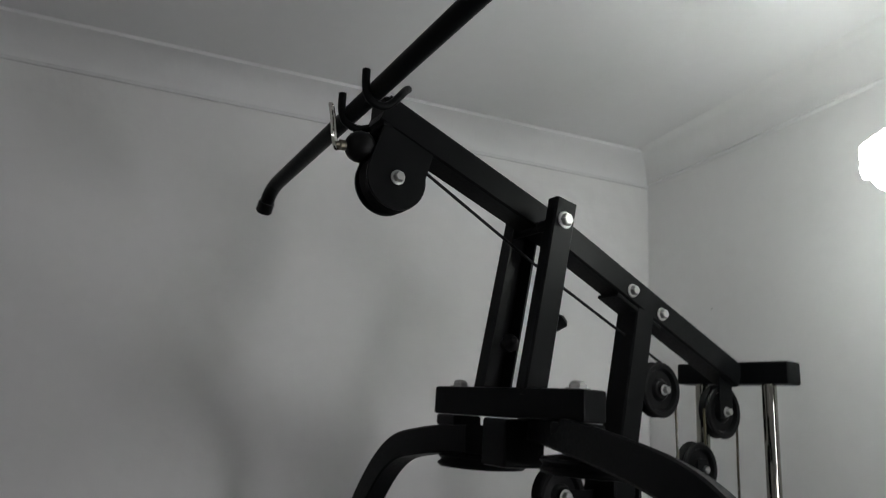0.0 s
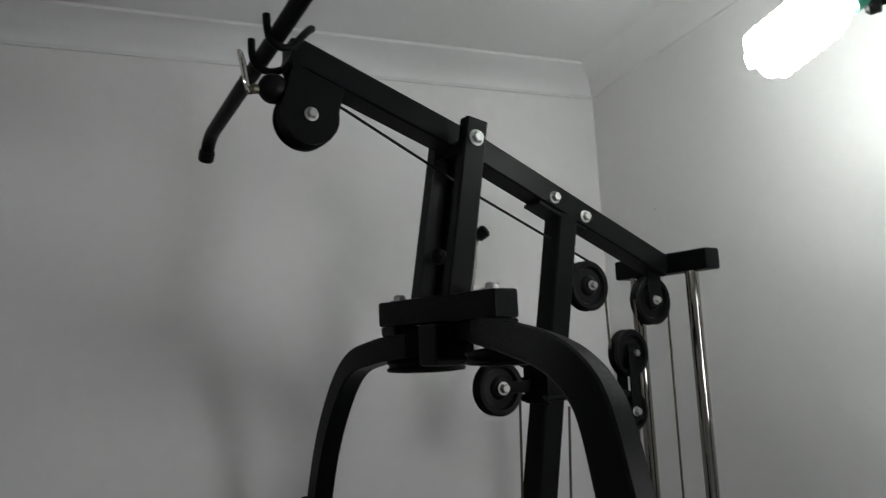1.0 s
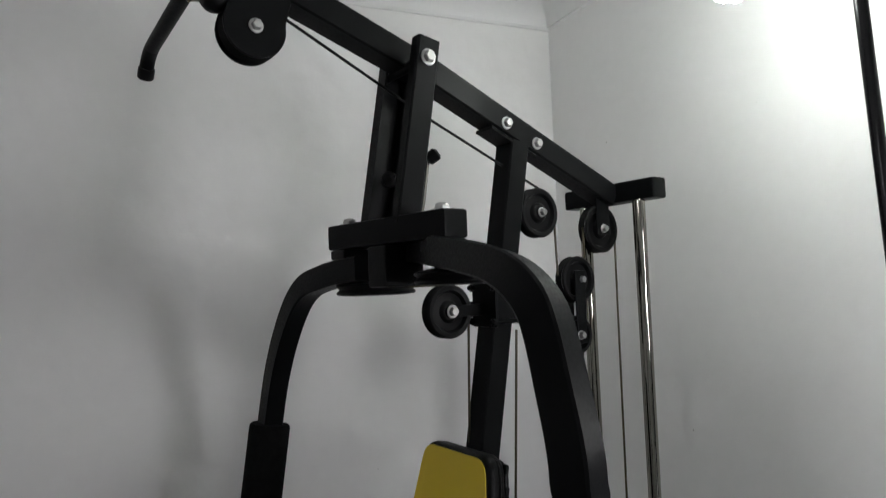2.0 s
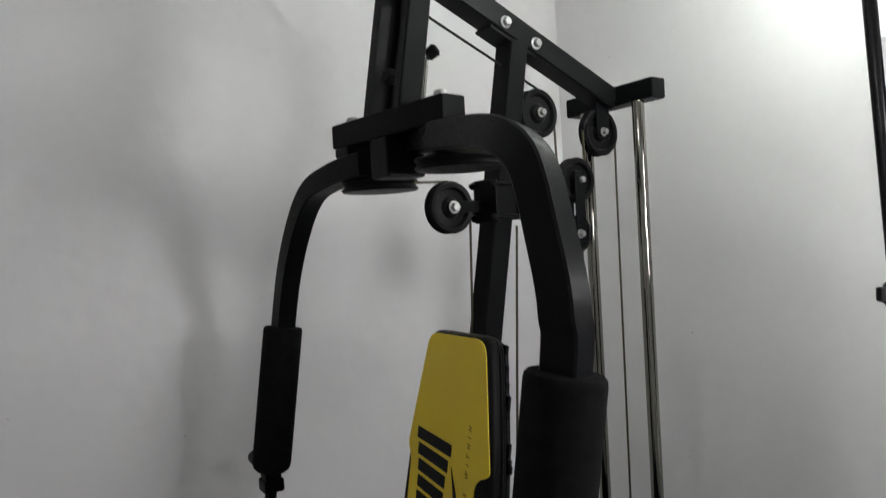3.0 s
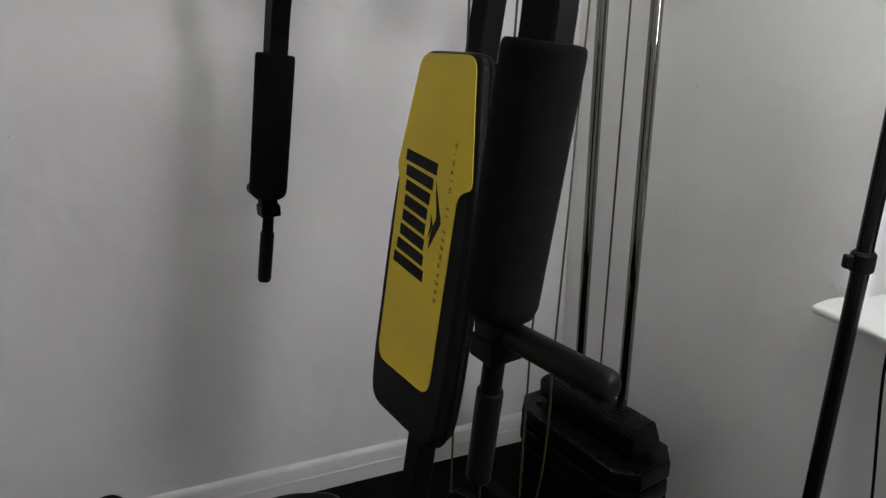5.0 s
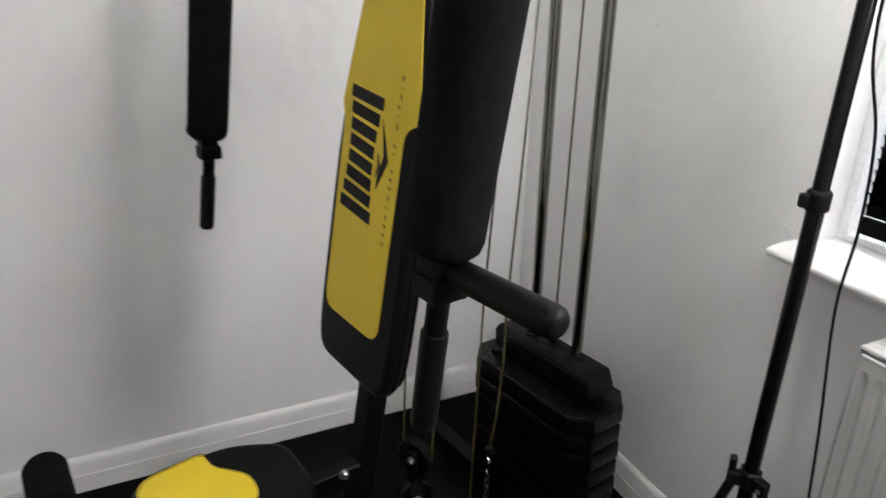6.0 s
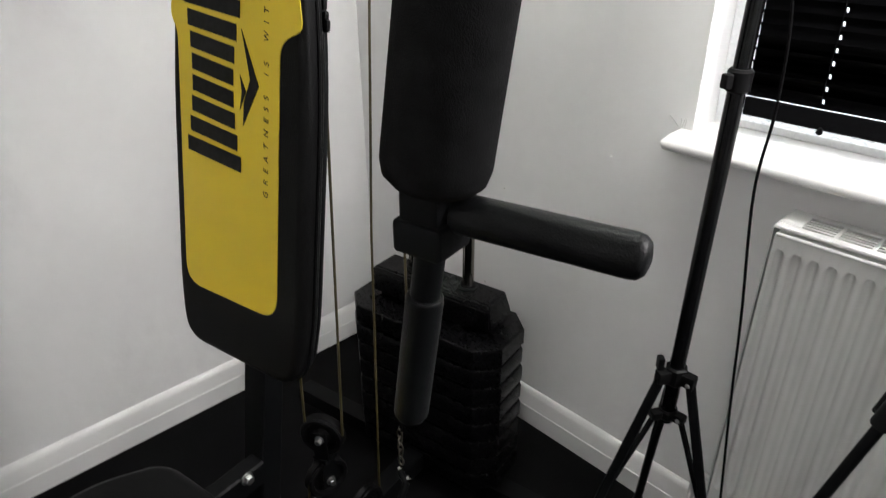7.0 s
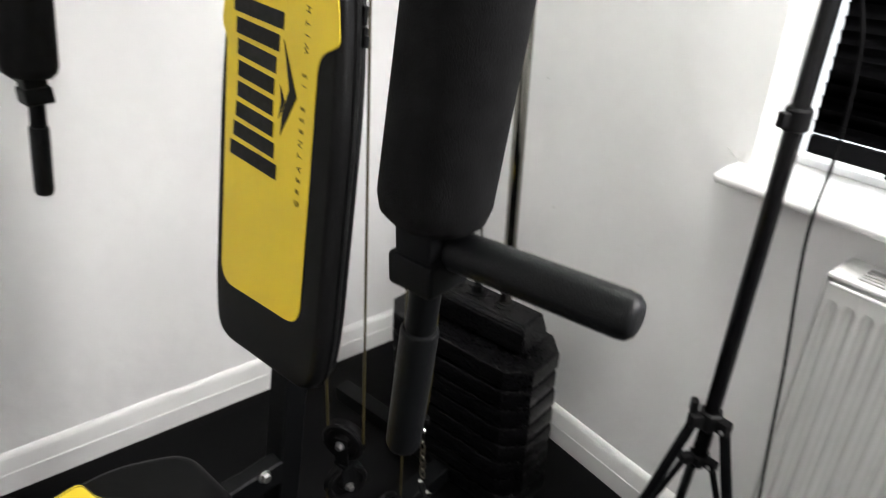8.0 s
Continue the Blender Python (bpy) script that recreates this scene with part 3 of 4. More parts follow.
for s, d in ARMS.items():
    arm = part("press_arm", sweep(spline(d["arm"] + [d["low"]], 6), square(*((0.044, 0.043) if s < 0 else (0.045, 0.038))), up=(1, 0, 0), twist=0 if s < 0 else 25), BLACK, gym)
    cx, cy = PIVOT[s].x - (0.050 if s < 0 else 0.030), PIVOT[s].y
    cam_bm = lathe([(0, 0.050), (0.002, 0.070), (0.006, 0.073), (0.012, 0.067), (0.018, 0.073), (0.022, 0.070), (0.026, 0.045)], (cx, cy, 1.676 if s < 0 else 1.690), (cx, cy, 1.72), None, 40)
    part("cable_cam", cam_bm, PLASTIC, arm, "flat black cable cam")
    part("cam_hub", rod((cx, cy, 1.70), (cx, cy, 1.743), 0.022 if s < 0 else 0.040, n=28), BLACK, arm)
    a, b = Vector(d["arm"][-1]), Vector(d["low"])
    L = (b - a).length
    L += 0.008 if s < 0 else 0.0
    part("foam_sleeve", lathe([(0, 0.030), (0.001, 0.0405), (0.004, 0.0430), (0.010, 0.044), (L - 0.02, 0.0435), (L - 0.008, 0.0405), (L, 0.032), (L + 0.001, 0.024)], a, b, None, 32), FOAM, arm, "thick black foam sleeve")
    c = b + (b - a).normalized() * 0.012
    part("arm_end", box(c + Vector((-0.019, -0.019, -0.026)), c + Vector((0.019, 0.019, 0.012)), 0.004), BLACK, arm)
    collar = part("collar", box(c + Vector((-0.023, -0.023, -0.041)), c + Vector((0.023, 0.023, -0.012)), 0.004), BLACK, arm)
    t = Vector(d["tip"])
    top = c + Vector((0.0, 0, -0.032))
    part("stub", rod(top, top + (t - top) * 0.3, 0.0132, n=20), BLACK, arm)
    g0 = top + (t - top) * 0.285
    G = (t - g0).length
    part("lower_grip", lathe([(0, 0.0150), (0.001, 0.0160), (0.004, 0.0165), (G - 0.008, 0.0163), (G - 0.002, 0.0135), (G, 0.008)], g0, t, None, 24), GRIPM, arm, "ribbed dark rubber grip")
    g1 = c + Vector((-0.008, s * 0.018, -0.008))
    g2 = g1 + Vector((-0.006, s * 0.151, 0.002))
    G = (g2 - g1).length
    part("side_grip", lathe([(0, 0.0145), (0.003, 0.0165), (G - 0.012, 0.0168), (G - 0.006, 0.0158), (G - 0.002, 0.0125), (G, 0.006)], g1, g2, None, 28), GRIPM, arm, "dark rubber side grip")

# weight stack
def octagon(u0, u1, half, cut):
    return [(u0 + cut, -half), (u1 - cut, -half), (u1, -half + cut), (u1, half - cut), (u1 - cut, half), (u0 + cut, half), (u0, half - cut), (u0, -half + cut)]


PITCH, STACK_TOP = 0.0525, 0.476
plate_bm = prism(octagon(-0.100, 0.090, 0.212, 0.046), 0.048, 0.006, 2)
first = part("weight_plate", plate_bm, IRON, gym, angle=30)
core = prism(octagon(-0.092, 0.082, 0.203, 0.043), 0.0046)
core_me = part("plate_spacer", core, IRON, gym, smooth=False)
for k in range(8):
    z = STACK_TOP - 0.048 - k * PITCH
    p = first if k == 0 else new("weight_plate", first.data)
    p.parent = gym
    p.location = (random.uniform(-0.0012, 0.0012), random.uniform(-0.0015, 0.0015), z)
    q = core_me if k == 0 else new("plate_spacer", core_me.data)
    q.parent = p
    q.location = (0, 0, -0.0046)
block = [(-0.062, 0.492), (-0.064, 0.508), (-0.052, 0.557), (0.022, 0.557), (0.031, 0.545), (0.030, 0.492)]
b = bmesh.new()
ends = [[b.verts.new((u, v + s * (0.0 if w < 0.556 else 0.010), w)) for u, w in block] for v, s in ((-0.165, 1), (0.172, -1))]
for j in range(6):
    b.faces.new((ends[0][j], ends[0][(j + 1) % 6], ends[1][(j + 1) % 6], ends[1][j]))
b.faces.new(ends[0])
b.faces.new(ends[1])
bmesh.ops.recalc_face_normals(b, faces=b.faces)
bmesh.ops.bevel(b, geom=list(b.edges), offset=0.004, segments=2, affect="EDGES")
top = part("top_weight", b, IRON, gym, "black chamfered top weight", angle=30)
part("lower_tier", box((-0.055, -0.145, 0.4775), (0.020, 0.152, 0.4915), 0.004), IRON, top)
for v in (-0.068, 0.082):
    part("rod_bush", lathe([(0, 0.024), (0.004, 0.024), (0.006, 0.018), (0.010, 0.017)], (-0.02, v, 0.556), (-0.02, v, 0.7)), PLASTIC, top)
part("lift_bolt", lathe([(0, 0.022), (0.004, 0.022), (0.005, 0.012), (0.02, 0.011), (0.022, 0.007), (0.034, 0.006)], (-0.02, 0.0, 0.556), (-0.02, 0.0, 0.7), None, 16), PLASTIC, top)
for v, wide, u in ((-0.150, 0.020, 0.038), (0.045, 0.016, 0.040), (0.092, 0.022, 0.036), (0.131, 0.014, 0.041), (0.158, 0.018, 0.030), (0.171, 0.013, 0.012)):
    part("plate_peg", box((u - 0.008, v - wide / 2, 0.4745), (u + 0.008, v + wide / 2, 0.484), 0.003), IRON, top)

# pulleys on the frame
pulley(gym, (0.200, 0.004, 1.826), r=0.050)
part("pulley_plate", box((0.185, -0.0135, 1.80), (0.262, -0.0105, 1.852), 0.001), BLACK, gym)
pulley(gym, (0.010, -0.006, 1.797), r=0.052)
part("pulley_plate", box((-0.010, 0.0075, 1.785), (0.030, 0.0105, 1.865), 0.002), BLACK, gym)
pulley(gym, (0.410, -0.022, 1.641), r=0.050)
part("pulley_arm", box((0.31, -0.0385, 1.626), (0.425, -0.0355, 1.656), 0.001), BLACK, gym)
part("pulley_arm", box((0.31, -0.0090, 1.630), (0.417, -0.0055, 1.652), 0.0015), BLACK, gym)
bolt(gym, (0.410, -0.0050, 1.641), (0, 1, 0), 0.012)
clamp = part("mast_clamp", box((0.334, -0.035, 1.608), (0.341, 0.035, 1.692), 0.002), BLACK, gym)
part("mast_clamp", box((0.277, -0.035, 1.612), (0.284, 0.035, 1.690), 0.002), BLACK, gym)
part("clamp_side", box((0.286, 0.0255, 1.622), (0.333, 0.0295, 1.680), 0.001), BLACK, clamp)
for v in (-0.031, 0.031):
    for w in (1.618, 1.682):
        part("clamp_bolt", rod((0.268, v, w), (0.352, v, w), 0.0050, n=10), BLACK, clamp)
        part("clamp_nut", lathe([(0, 0.0075), (0.006, 0.0075), (0.007, 0.006)], (0.3412, v, w), (0.36, v, w), None, 6), BLACK, clamp, smooth=False)
for c in ((0.105, 0.010, 1.690), (0.115, 0.012, 1.577)):
    pulley(gym, c, r=0.048 if c[2] > 1.6 else 0.040)
part("floating_bracket", box((0.096, 0.025, 1.560), (0.124, 0.029, 1.708), 0.0015), BLACK, gym)
part("floating_bracket", box((0.096, -0.009, 1.560), (0.124, -0.005, 1.708), 0.0015), BLACK, gym)
def strap(c, turn, low_z, high_z):
    """Two side plates round a cable wheel whose axis is turned by that many degrees."""
    for side in (-0.0155, 0.0155):
        part("floating_bracket", moved(box((side - 0.0015, -0.014, low_z), (side + 0.0015, 0.014, high_z), 0.001), pose(c[0], c[1], 0, 0, 0, turn)), BLACK, gym)


for c, turn in (((0.422, 0.042, 0.440), 20), ((0.426, 0.042, 0.335), 75)):
    pulley(gym, c, axis=(math.cos(radians(turn)), math.sin(radians(turn)), 0), r=0.043)
    strap(c, turn, *((0.386, 0.455) if turn == 20 else (0.320, 0.384)))
part("swivel_block", box((0.405, 0.025, 0.381), (0.441, 0.060, 0.391), 0.003), BLACK, gym)
pulley(gym, (0.30, 0.02, 0.122), r=0.046)

# cables
CABLES = [
    [(0.815, 0.004, 2.130), (0.80, 0.004, 2.128)],
    [(0.735, 0.004, 2.128), (0.44, 0.0, 1.987), (0.19, 0.004, 1.876)],
    [(0.152, 0.004, 1.83), (0.150, 0.006, 1.70)],
    [(-0.040, -0.004, 1.80), (-0.024, 0.0, 0.60)],
    [(0.060, -0.004, 1.80), (0.072, 0.010, 1.577)],
    [(0.565, -0.05, 1.690), (0.455, -0.03, 1.690), (0.41, -0.022, 1.691)],
    [(0.362, -0.020, 1.641), (0.432, 0.006, 0.445)],
    [(0.282, 0.022, 1.60), (0.407, 0.078, 0.443)],
    [(0.155, 0.012, 1.577), (0.225, 0.02, 0.78), (0.254, 0.02, 0.122)],
    [(0.464, 0.032, 0.335), (0.470, 0.02, 0.10)],
]
for pts in CABLES[:2]:
    part("cable", sweep(pts, circle(0.0026, 8)), PLASTIC, gym, "thin black coated cable")
for pts in CABLES[2:]:
    part("cable", sweep(pts, circle(0.0024, 8)), CABLE, gym, "thin clouded amber coated cable")
loose = spline([(0.095, 0.012, 1.545), (0.165, 0.06, 1.16), (0.236, 0.108, 0.79), (0.244, 0.113, 0.66), (0.252, 0.108, 0.52), (0.262, 0.102, 0.435)], 6)
part("cable", sweep(loose, circle(0.0024, 8)), CABLE, gym, "thin clouded amber coated cable")
part("cable_stopper", lathe([(0, 0.004), (0.003, 0.0095), (0.010, 0.011), (0.018, 0.009), (0.022, 0.005)], (0.262, 0.102, 0.432), (0.263, 0.102, 0.40)), PLASTIC, gym)

# chain with its clips by the stack
bm = None
for k in range(5):
    z = 0.348 - k * 0.019
    ring = [(0.266 + (0.0065 * math.cos(radians(a)) if k % 2 else 0), 0.100 + (0 if k % 2 else 0.0065 * math.cos(radians(a))), z + 0.0115 * math.sin(radians(a))) for a in range(0, 360, 30)]
    bm = sweep(ring, circle(0.0020, 6), bm, closed=True)
part("chain", bm, CHAINM, gym, "short dull zinc link chain")
ring = [(0.265 + 0.004 * math.cos(radians(a)), 0.101 + 0.008 * math.cos(radians(a)), 0.378 + 0.022 * math.sin(radians(a))) for a in range(0, 360, 20)]
part("snap_hook", sweep(ring, circle(0.0026, 8), closed=True), CHROME, gym, "chrome snap hook")
for c in ((0.268, 0.097, 0.252), (0.274, 0.124, 0.244)):
    part("shackle", lathe([(0, 0.004), (0.002, 0.007), (0.009, 0.007), (0.011, 0.004)], c, (c[0] + 0.02, c[1] + 0.03, c[2]), None, 10), CHROME, gym, "small chrome shackle")
part("low_lever", sweep([(0.270, 0.100, 0.245), (0.284, 0.126, 0.236), (0.375, 0.132, 0.135), (0.43, 0.125, 0.060)], circle(0.008, 10)), BLACK, gym)

# backrest pad
PADV = 0.052
PAD = pose(0.583, PADV, 0.725, 0, 0, 0) @ Matrix(((-0.178, 0, 0.984, 0), (0, -1, 0, 0), (0.984, 0, 0.178, 0), (0, 0, 0, 1))) 
# pad frame: x up along the pad, y across, z out of the face


def rounded(points, radii, steps=6):
    """An outline with its corners rounded."""
    out = []
    n = len(points)
    for i in range(n):
        p, a, c, r = Vector(points[i]), Vector(points[i - 1]), Vector(points[(i + 1) % n]), radii[i]
        da, dc = (a - p).normalized(), (c - p).normalized()
        r = min(r, 0.49 * (a - p).length, 0.49 * (c - p).length)
        s, e = p + da * r, p + dc * r
        for k in range(steps + 1):
            t = k / steps
            out.append(tuple(s * (1 - t) ** 2 + p * 2 * t * (1 - t) + e * t * t))
    return out


PADL = 0.702
outline = rounded([(-0.008, -0.122), (-0.008, 0.122), (0.08, 0.134), (0.46, 0.133), (PADL, 0.090), (PADL, -0.090), (0.46, -0.133), (0.08, -0.134)], [0.045, 0.045, 0.05, 0.15, 0.03, 0.03, 0.15, 0.05])
bm = prism(outline, 0.040, 0.013, 4)
pad = part("backrest", moved(bm, PAD @ pose(0, 0, -0.040)), VINYL, gym, "black vinyl backrest pad with a yellow front", angle=50)
seam = [(x * 0.995 + 0.001, y * 1.008, -0.024) for x, y in outline]
part("piping", moved(sweep(seam, circle(0.0024, 6), closed=True), PAD), VINYL, pad)
part("back_board", moved(prism([(x * 0.98 + 0.007, y * 0.95) for x, y in outline], 0.009, 0.003), PAD @ pose(0, 0, -0.0488)), PLASTIC, pad)


rng = random.Random(11)
x = 0.690
while x > 0.49:
    long = rng.uniform(0.012, 0.034)
    y = -(0.088 + (PADL - x + long / 2) * 0.178) + rng.uniform(0.0, 0.004)
    fold = box((x - long, y + 0.0005, -0.0485), (x, y + 0.014, -0.0405), 0.0035)
    part("vinyl_fold", moved(fold, PAD), VINYL, pad)
    x -= long + rng.uniform(-0.004, 0.012)


def panel(outline, height, parent, mat, m, name, label=""):
    """A thin upholstery panel, softly domed at its rim."""
    return part(name, moved(prism(outline, height, min(0.0012, height * 0.45), 2), m), mat, parent, label, angle=60)


yellow = rounded([(0.093, -0.088), (0.093, 0.110), (0.462, 0.111), (0.482, 0.1255), (PADL - 0.006, 0.085), (PADL - 0.006, -0.085), (0.482, -0.1265), (0.466, -0.088)],
                 [0.035, 0.035, 0.02, 0.012, 0.026, 0.026, 0.012, 0.026])
panel(yellow, 0.0022, pad, YELLOW, PAD @ pose(0, 0, -0.0006), "yellow_panel", "yellow vinyl front panel")

# printed mark: plain slanted blocks, a wing shape and the slogan
MARK = PAD @ pose(0, 0, 0.0018)
for k in range(8):
    x0 = 0.302 + k * 0.0282
    big = 0.014 * abs((k - 3.5) / 3.5) ** 2
    lo, hi = -0.003 - big, 0.080 + big
    bm = prism([(x0 - 0.012, lo), (x0 + 0.009, lo), (x0 + 0.021, hi), (x0, hi)], 0.0008)
    part("mark_block", moved(bm, MARK), PRINT, pad, "slanted black printed block", smooth=False)
bm = prism([(0.354, -0.022), (0.408, -0.052), (0.475, -0.020), (0.415, -0.036), (0.385, -0.024)], 0.0008)
bm = prism([(0.374, -0.016), (0.398, -0.028), (0.418, -0.017), (0.398, -0.020)], 0.0008, bm=bm)
part("wing_mark", moved(bm, MARK), PRINT, pad, "black printed wing shape", smooth=False)
words("GREATNESS IS WITHIN", 0.0122, 0.024, PRINT, pad, MARK @ pose(0.409, -0.066, 0.0004), "small black printed word")
for z in (0.14, 0.52):
    p = PAD @ Vector((z, -PADV, -0.0495))
    part("pad_mount", box((p.x - 0.075, -0.024, p.z - 0.03), (p.x, 0.024, p.z + 0.03), 0.003), BLACK, pad)

# seat
SEAT = pose(0.684, 0.042, 0.555, 0, 4, 0)
outline = rounded([(0.0, -0.076), (0.10, -0.144), (0.29, -0.150), (0.29, 0.150), (0.10, 0.144), (0.0, 0.076)], [0.035, 0.05, 0.06, 0.06, 0.05, 0.035])
seat = part("seat", moved(prism(outline, 0.055, 0.016, 4), SEAT @ pose(0, 0, -0.055)), VINYL, gym, "black vinyl seat pad with a yellow top", angle=50)
half = [(0.090, 0.0), (0.094, 0.030), (0.115, 0.060), (0.139, 0.088), (0.145, 0.141)]
yellow = rounded([(u, -v) for u, v in half[:0:-1]] + half + [(0.279, 0.141), (0.279, -0.141)], [0.015] + [0.03] * 7 + [0.015, 0.05, 0.05])
panel(yellow, 0.0022, seat, YELLOW, SEAT @ pose(0, 0, -0.0006), "yellow_panel", "yellow vinyl seat panel")
part("stitching", moved(sweep([(x, y, 0.0016) for x, y in yellow], circle(0.0011, 5), closed=True), SEAT), PRINT, seat, "dark stitched seam")
part("stitching", moved(sweep([(0.185 + (x - 0.185) * 0.965, y * 0.965, 0.0016) for x, y in yellow], circle(0.0006, 5), closed=True), SEAT), PRINT, seat, "dark stitched seam")
bm = sweep([(0.554, 0.016, 0.452), (0.95, 0.004, 0.450)], square(0.034, 0.048, 0.005))
part("seat_beam", bm, BLACK, gym)
part("seat_mount", box((0.74, -0.06, 0.470), (0.94, 0.06, 0.482), 0.003), BLACK, seat)
bolt(gym, (0.593, 0.0335, 0.470), (0, 1, 0), 0.012)
part("front_post", sweep([(1.06, 0, 0.10), (1.04, 0, 0.46)], square(0.045, 0.045, 0.005), up=(1, 0, 0)), BLACK, gym)
part("seat_beam", sweep([(0.94, 0, 0.455), (1.09, 0, 0.415)], square(0.044, 0.044, 0.005)), BLACK, gym)
part("roller_bar", rod((1.09, -0.42, 0.415), (1.09, 0.42, 0.415), 0.0125), CHROME, gym)
for s in (-1, 1):
    part("leg_roller", lathe([(0, 0.028), (0.004, 0.040), (0.012, 0.044), (0.148, 0.044), (0.157, 0.040), (0.16, 0.028)], (1.09, s * 0.26, 0.415), (1.09, s * 0.45, 0.415), None, 28), FOAM, gym, "black foam leg roller")


# ---- light stands ----
def cfl(parent, base, way, tube=BULB):
    """A large spiral lamp with its green base and black socket."""
    a, d = Vector(base), Vector(way).normalized()
    q = Vector((0, 0, 1)).rotation_difference(d)
    part("socket", lathe([(0, 0.015), (0.005, 0.022), (0.04, 0.024), (0.05, 0.020)], a, a + d), PLASTIC, parent)
    part("lamp_base", lathe([(0.05, 0.018), (0.055, 0.028), (0.075, 0.038), (0.09, 0.036), (0.094, 0.02)], a, a + d), GREEN, parent, "green lamp base")
    pts = []
    turns, L, n = 10, 0.145, 230
    for k in range(n + 1):
        t = k / n
        r = 0.037 * min(1, 0.5 + 3 * t, 0.2 + 6 * (1 - t))
        an = 2 * math.pi * turns * t
        pts.append(a + q @ Vector((r * math.cos(an), r * math.sin(an), 0.100 + L * t)))
    return part("lamp_tube", sweep(pts, circle(0.0125, 8)), tube, parent, "glowing white spiral lamp tube")


def stand(name, at, turn, high, label, slant=(0, 0), lean=(0, 0)):
    """A black light stand: telescopic pole with clamps, yoke, three legs with braces."""
    st = thing(name, pose(*at, *lean, 0) @ pose(0, 0, 0, 0, 0, turn), label, "light stand", "light stands")
    part("lower_pole", rod((0, 0, 0.450), (0, 0, 1.105), 0.0135, n=20), POLE, st)
    part("middle_pole", rod((0, 0, 1.09), (0, 0, min(1.47, high - 0.1)), 0.0125, n=20), POLE, st)
    if high > 1.6:
        part("upper_pole", rod((0, 0, 1.45), (*slant, high - 0.008), 0.0100, n=20), POLE, st)
    part("spigot", lathe([(0, 0.008), (0.004, 0.0095), (0.036, 0.0095), (0.04, 0.008)], (*slant, high - 0.010), (*slant, high + 0.04), None, 18), ZINC, st, "steel spigot")
    for z in (1.10, 1.465)[: 2 if high > 1.6 else 1]:
        c = part("clamp", lathe([(0, 0.015), (0.003, 0.0185), (0.030, 0.0185), (0.034, 0.015)], (0, 0, z - 0.017), (0, 0, z + 0.1), None, 20), PLASTIC, st)
        part("clamp_knob", moved(box((-0.007, 0.014, z - 0.011), (0.007, 0.029, z + 0.011), 0.003), pose(0, 0, 0, 0, 0, 37)), PLASTIC, c)
    yoke = part("yoke", lathe([(0, 0.019), (0.003, 0.021), (0.034, 0.021), (0.037, 0.017)], (0, 0, 0.543), (0, 0, 0.6), None, 6), PLASTIC, st, angle=25)
    part("yoke_knob", moved(box((0.026, -0.009, 0.574), (0.038, 0.009, 0.600), 0.003), pose(0, 0, 0, 0, 0, 106)), PLASTIC, yoke)
    hub = part("hub", lathe([(0, 0.018), (0.003, 0.020), (0.018, 0.020), (0.021, 0.017)], (0, 0, 0.460), (0, 0, 0.5), None, 6), PLASTIC, st, angle=25)
    for k in range(3):
        r = Matrix.Rotation(radians(120 * k), 3, "Z")
        foot, top, hubp = r @ Vector((0.190, 0, 0.0)), r @ Vector((0.030, 0, 0.556)), r @ Vector((0.026, 0, 0.470))
        bm = box((0.012, -0.010, 0.547), (0.039, 0.010, 0.574), 0.004)
        part("lug", moved(bm, r.to_4x4()), PLASTIC, yoke)
        bm = box((0.014, -0.010, 0.461), (0.036, 0.010, 0.479), 0.004)
        part("lug", moved(bm, r.to_4x4()), PLASTIC, hub)
        leg = part("leg", sweep([top, foot + Vector((0, 0, 0.012))], square(0.018, 0.012, 0.003)), BLACK, st)
        part("brace", sweep([hubp, top.lerp(foot, 0.52)], square(0.014, 0.008, 0.003)), BLACK, leg)
        part("rubber_foot", lathe([(0, 0.006), (0.004, 0.012), (0.03, 0.012), (0.04, 0.008)], foot + Vector((0, 0, 0.0)), foot.lerp(top, 0.2)), PLASTIC, leg)
        side = r @ Vector((0, 1, 0))
        for p in (top, hubp):
            part("rivet", lathe([(0, 0.0045), (0.0015, 0.0045), (0.003, 0.0025)], p - side * 0.0102, p - side * 0.1, None, 10), ZINC, leg)
    return st


stand_a = stand("light_stand", (-0.2225, -1.1915, 0), 30, 2.135, "tall black light stand with a bare lit spiral lamp", (0.0051, 0.0362), (0.56, 0.30))
inv = stand_a.matrix_world.inverted()
hold = inv @ Vector((-0.225, -1.177, 2.185))
part("lamp_holder", box(hold - Vector((0.022, 0.018, 0.042)), hold + Vector((0.022, 0.018, 0.10)), 0.006), PLASTIC, stand_a)
for way, dz in ((1, 0.030), (-1, -0.008)):
    part("tilt_knob", lathe([(0, 0.006), (0.01, 0.006), (0.012, 0.015), (0.026, 0.016), (0.032, 0.010)], hold + Vector((0.0, way * 0.016, dz)), hold + Vector((0.0, way * 0.1, dz)), None, 14), PLASTIC, stand_a)
base = Vector((-0.225, -1.18, 2.285))
cfl(stand_a, inv @ base, inv.to_3x3() @ (Vector((-0.353, -1.042, 2.168)) - base))
flex = [inv @ Vector(p) for p in ((-0.195, -1.185, 2.20), (-0.185, -1.183, 2.156), (-0.185, -1.196, 2.08), (-0.185, -1.20, 1.98), (-0.18, -1.215, 1.7), (-0.175, -1.20, 1.36), (-0.172, -1.236, 1.20), (-0.17, -1.246, 1.06), (-0.17, -1.242, 0.92), (-0.17, -1.268, 0.70), (-0.17, -1.286, 0.52), (-0.17, -1.314, 0.27), (-0.16, -1.33, 0.05), (-0.15, -1.42, 0.006), (-0.3, -2.2, 0.006))]
part("power_lead", sweep(spline(flex, 8), circle(0.0024, 8)), RUBBER, stand_a, "thin black power lead")

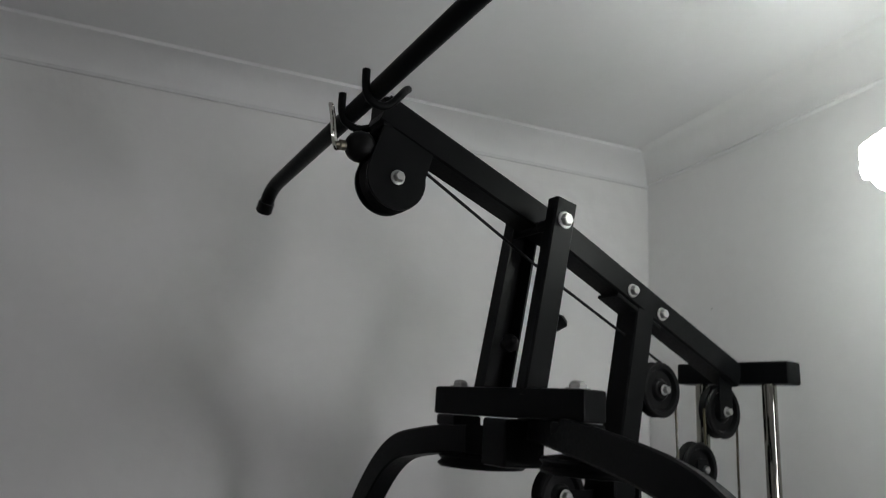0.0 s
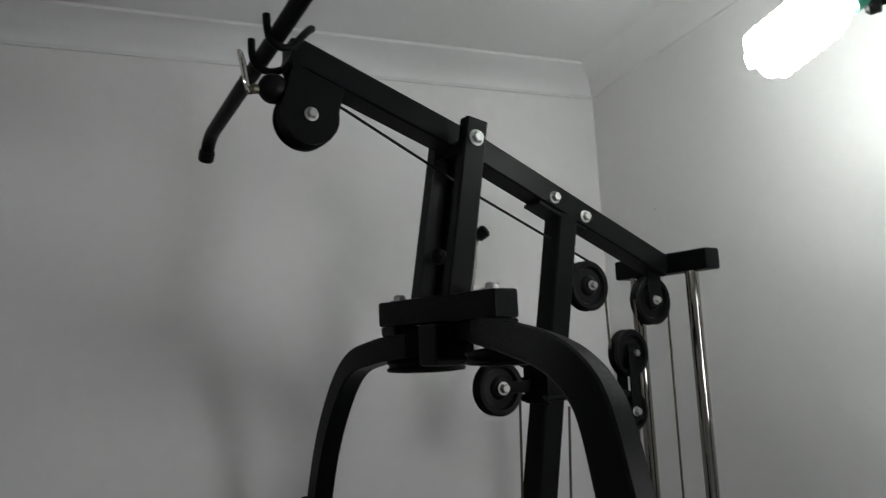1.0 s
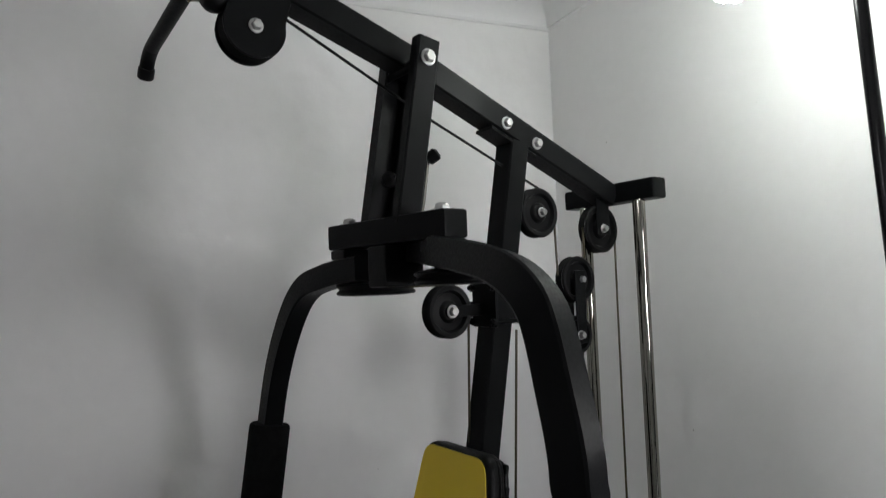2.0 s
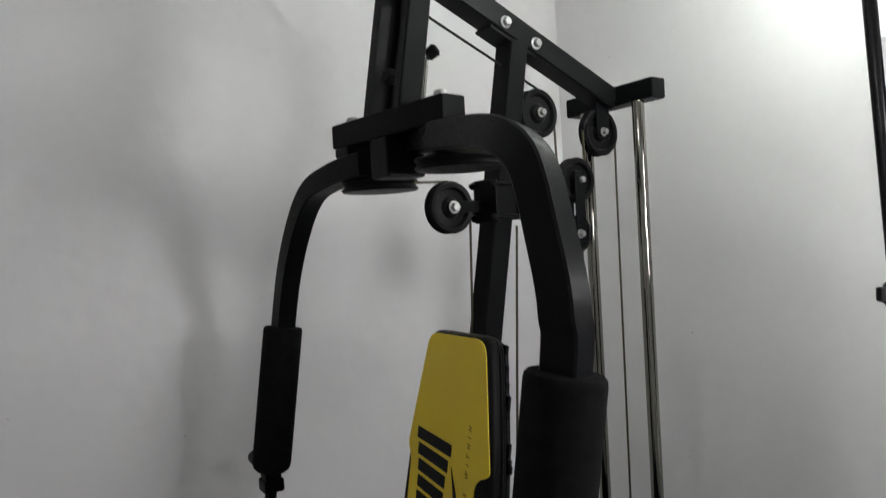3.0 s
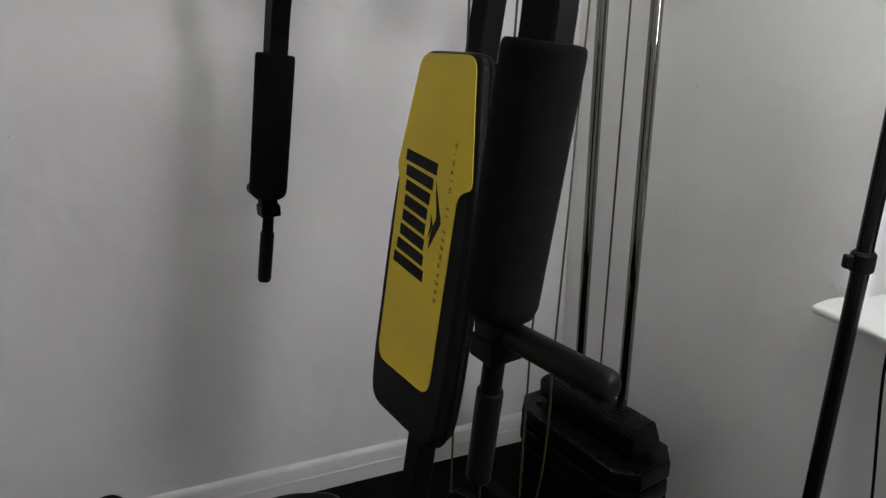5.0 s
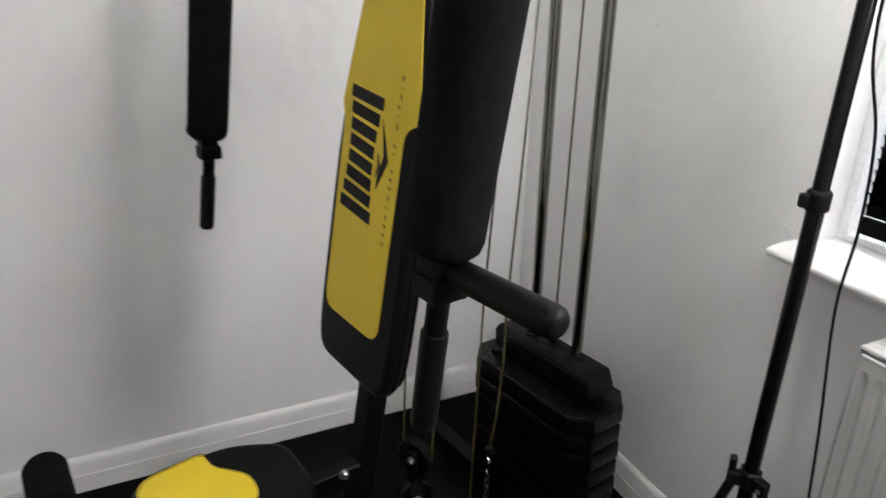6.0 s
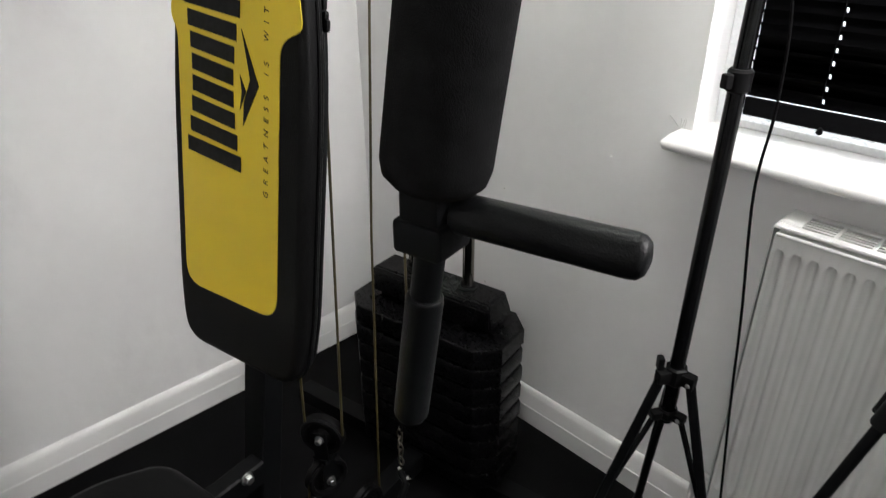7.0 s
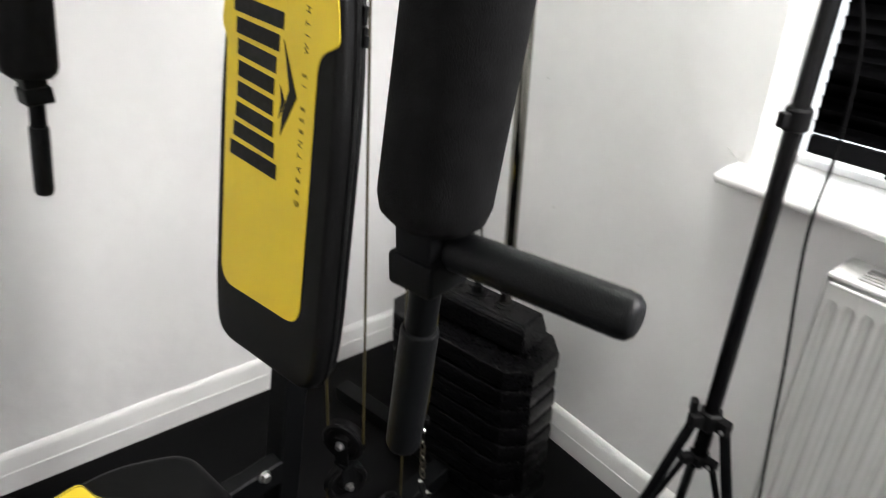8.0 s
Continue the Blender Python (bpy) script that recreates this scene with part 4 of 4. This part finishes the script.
# a second stand beside the radiator
stand_b = thing("light_stand", pose(-0.292, -1.614, 0, 0, 0, 0), "black tripod with clamped telescopic legs and a lit spiral lamp", "light stand", "light stands")
part("pole", rod((0, 0, 0.78), (0, 0, 1.57), 0.012, n=20), BLACK, stand_b)
part("lamp_holder", box((-0.020, -0.018, 1.56), (0.020, 0.018, 1.625), 0.006), PLASTIC, stand_b)
cfl(stand_b, (0.0, 0.0, 1.60), (0.1, 0.95, 0.0), LOW_BULB)
crown = part("crown", lathe([(0, 0.022), (0.005, 0.028), (0.04, 0.028), (0.05, 0.016)], (0, 0, 1.03), (0, 0, 1.2), None, 24), PLASTIC, stand_b)
for turn, reach in ((130, 0.330), (228, 0.300), (305, 0.160)):
    r = Matrix.Rotation(radians(turn), 3, "Z")
    top, foot = r @ Vector((0.03, 0, 1.05)), r @ Vector((reach, 0, 0.0))
    mid = top.lerp(foot, 0.272)
    leg = part("leg", rod(top, mid, 0.0112, n=18), BLACK, stand_b)
    part("lower_leg", rod(mid, foot + Vector((0, 0, 0.006)), 0.0078, n=18), BLACK, leg)
    c = part("leg_clamp", rod(mid.lerp(top, 0.08), mid.lerp(foot, 0.022), 0.0135, n=18), PLASTIC, leg)
    d = (top - foot).normalized()
    side = r @ Vector((0, 1, 0))
    bm = rod(mid - side * 0.010 - d * 0.004, mid - side * 0.022 - d * 0.002, 0.006, n=12)
    part("clamp_lever", rod(mid - side * 0.020 + d * 0.022, mid - side * 0.020 - d * 0.010, 0.0055, bm, n=12), PLASTIC, c)


# a lit stand on the open side of the room
stand_c = stand("light_stand", (-2.20, -1.86, 0), 40, 1.96, "black light stand with a lit spiral lamp on rubber flooring")
part("lamp_holder", box((-0.020, -0.018, 1.92), (0.020, 0.018, 2.02), 0.006), PLASTIC, stand_c)
cfl(stand_c, (0.0, 0.0, 2.00), (-0.2, -0.3, 0.25), SIDE_BULB)

# ---- the pulling bar on the boom's hooks ----
bar = thing("lat_bar", GYM @ pose(0.8362, 0.10, 2.1977, 4.37, 0, 1.07), "long black steel pulldown bar lying in the boom hooks", "exercise bar")
pts = spline([(0, -0.504, -0.031), (0, -0.493, -0.019), (0, -0.477, -0.008), (0, -0.453, -0.0015), (0, -0.42, 0), (0, -0.25, 0), (0, 0.25, 0), (0, 0.41, 0), (0, 0.442, -0.006), (0, 0.459, -0.028), (0, 0.462, -0.048)], 5)
part("shaft", sweep(pts, circle(0.0133, 18)), BLACK, bar)
for sgn in (-1, 1):
    part("end_cap", lathe([(0, 0.0145), (0.002, 0.0156), (0.020, 0.0156), (0.023, 0.0135)], *(((0, 0.4618, -0.040), (0, 0.4625, -0.056)) if sgn > 0 else ((0, -0.4955, -0.0217), (0, -0.5065, -0.0337))), None, 18), PLASTIC, bar)
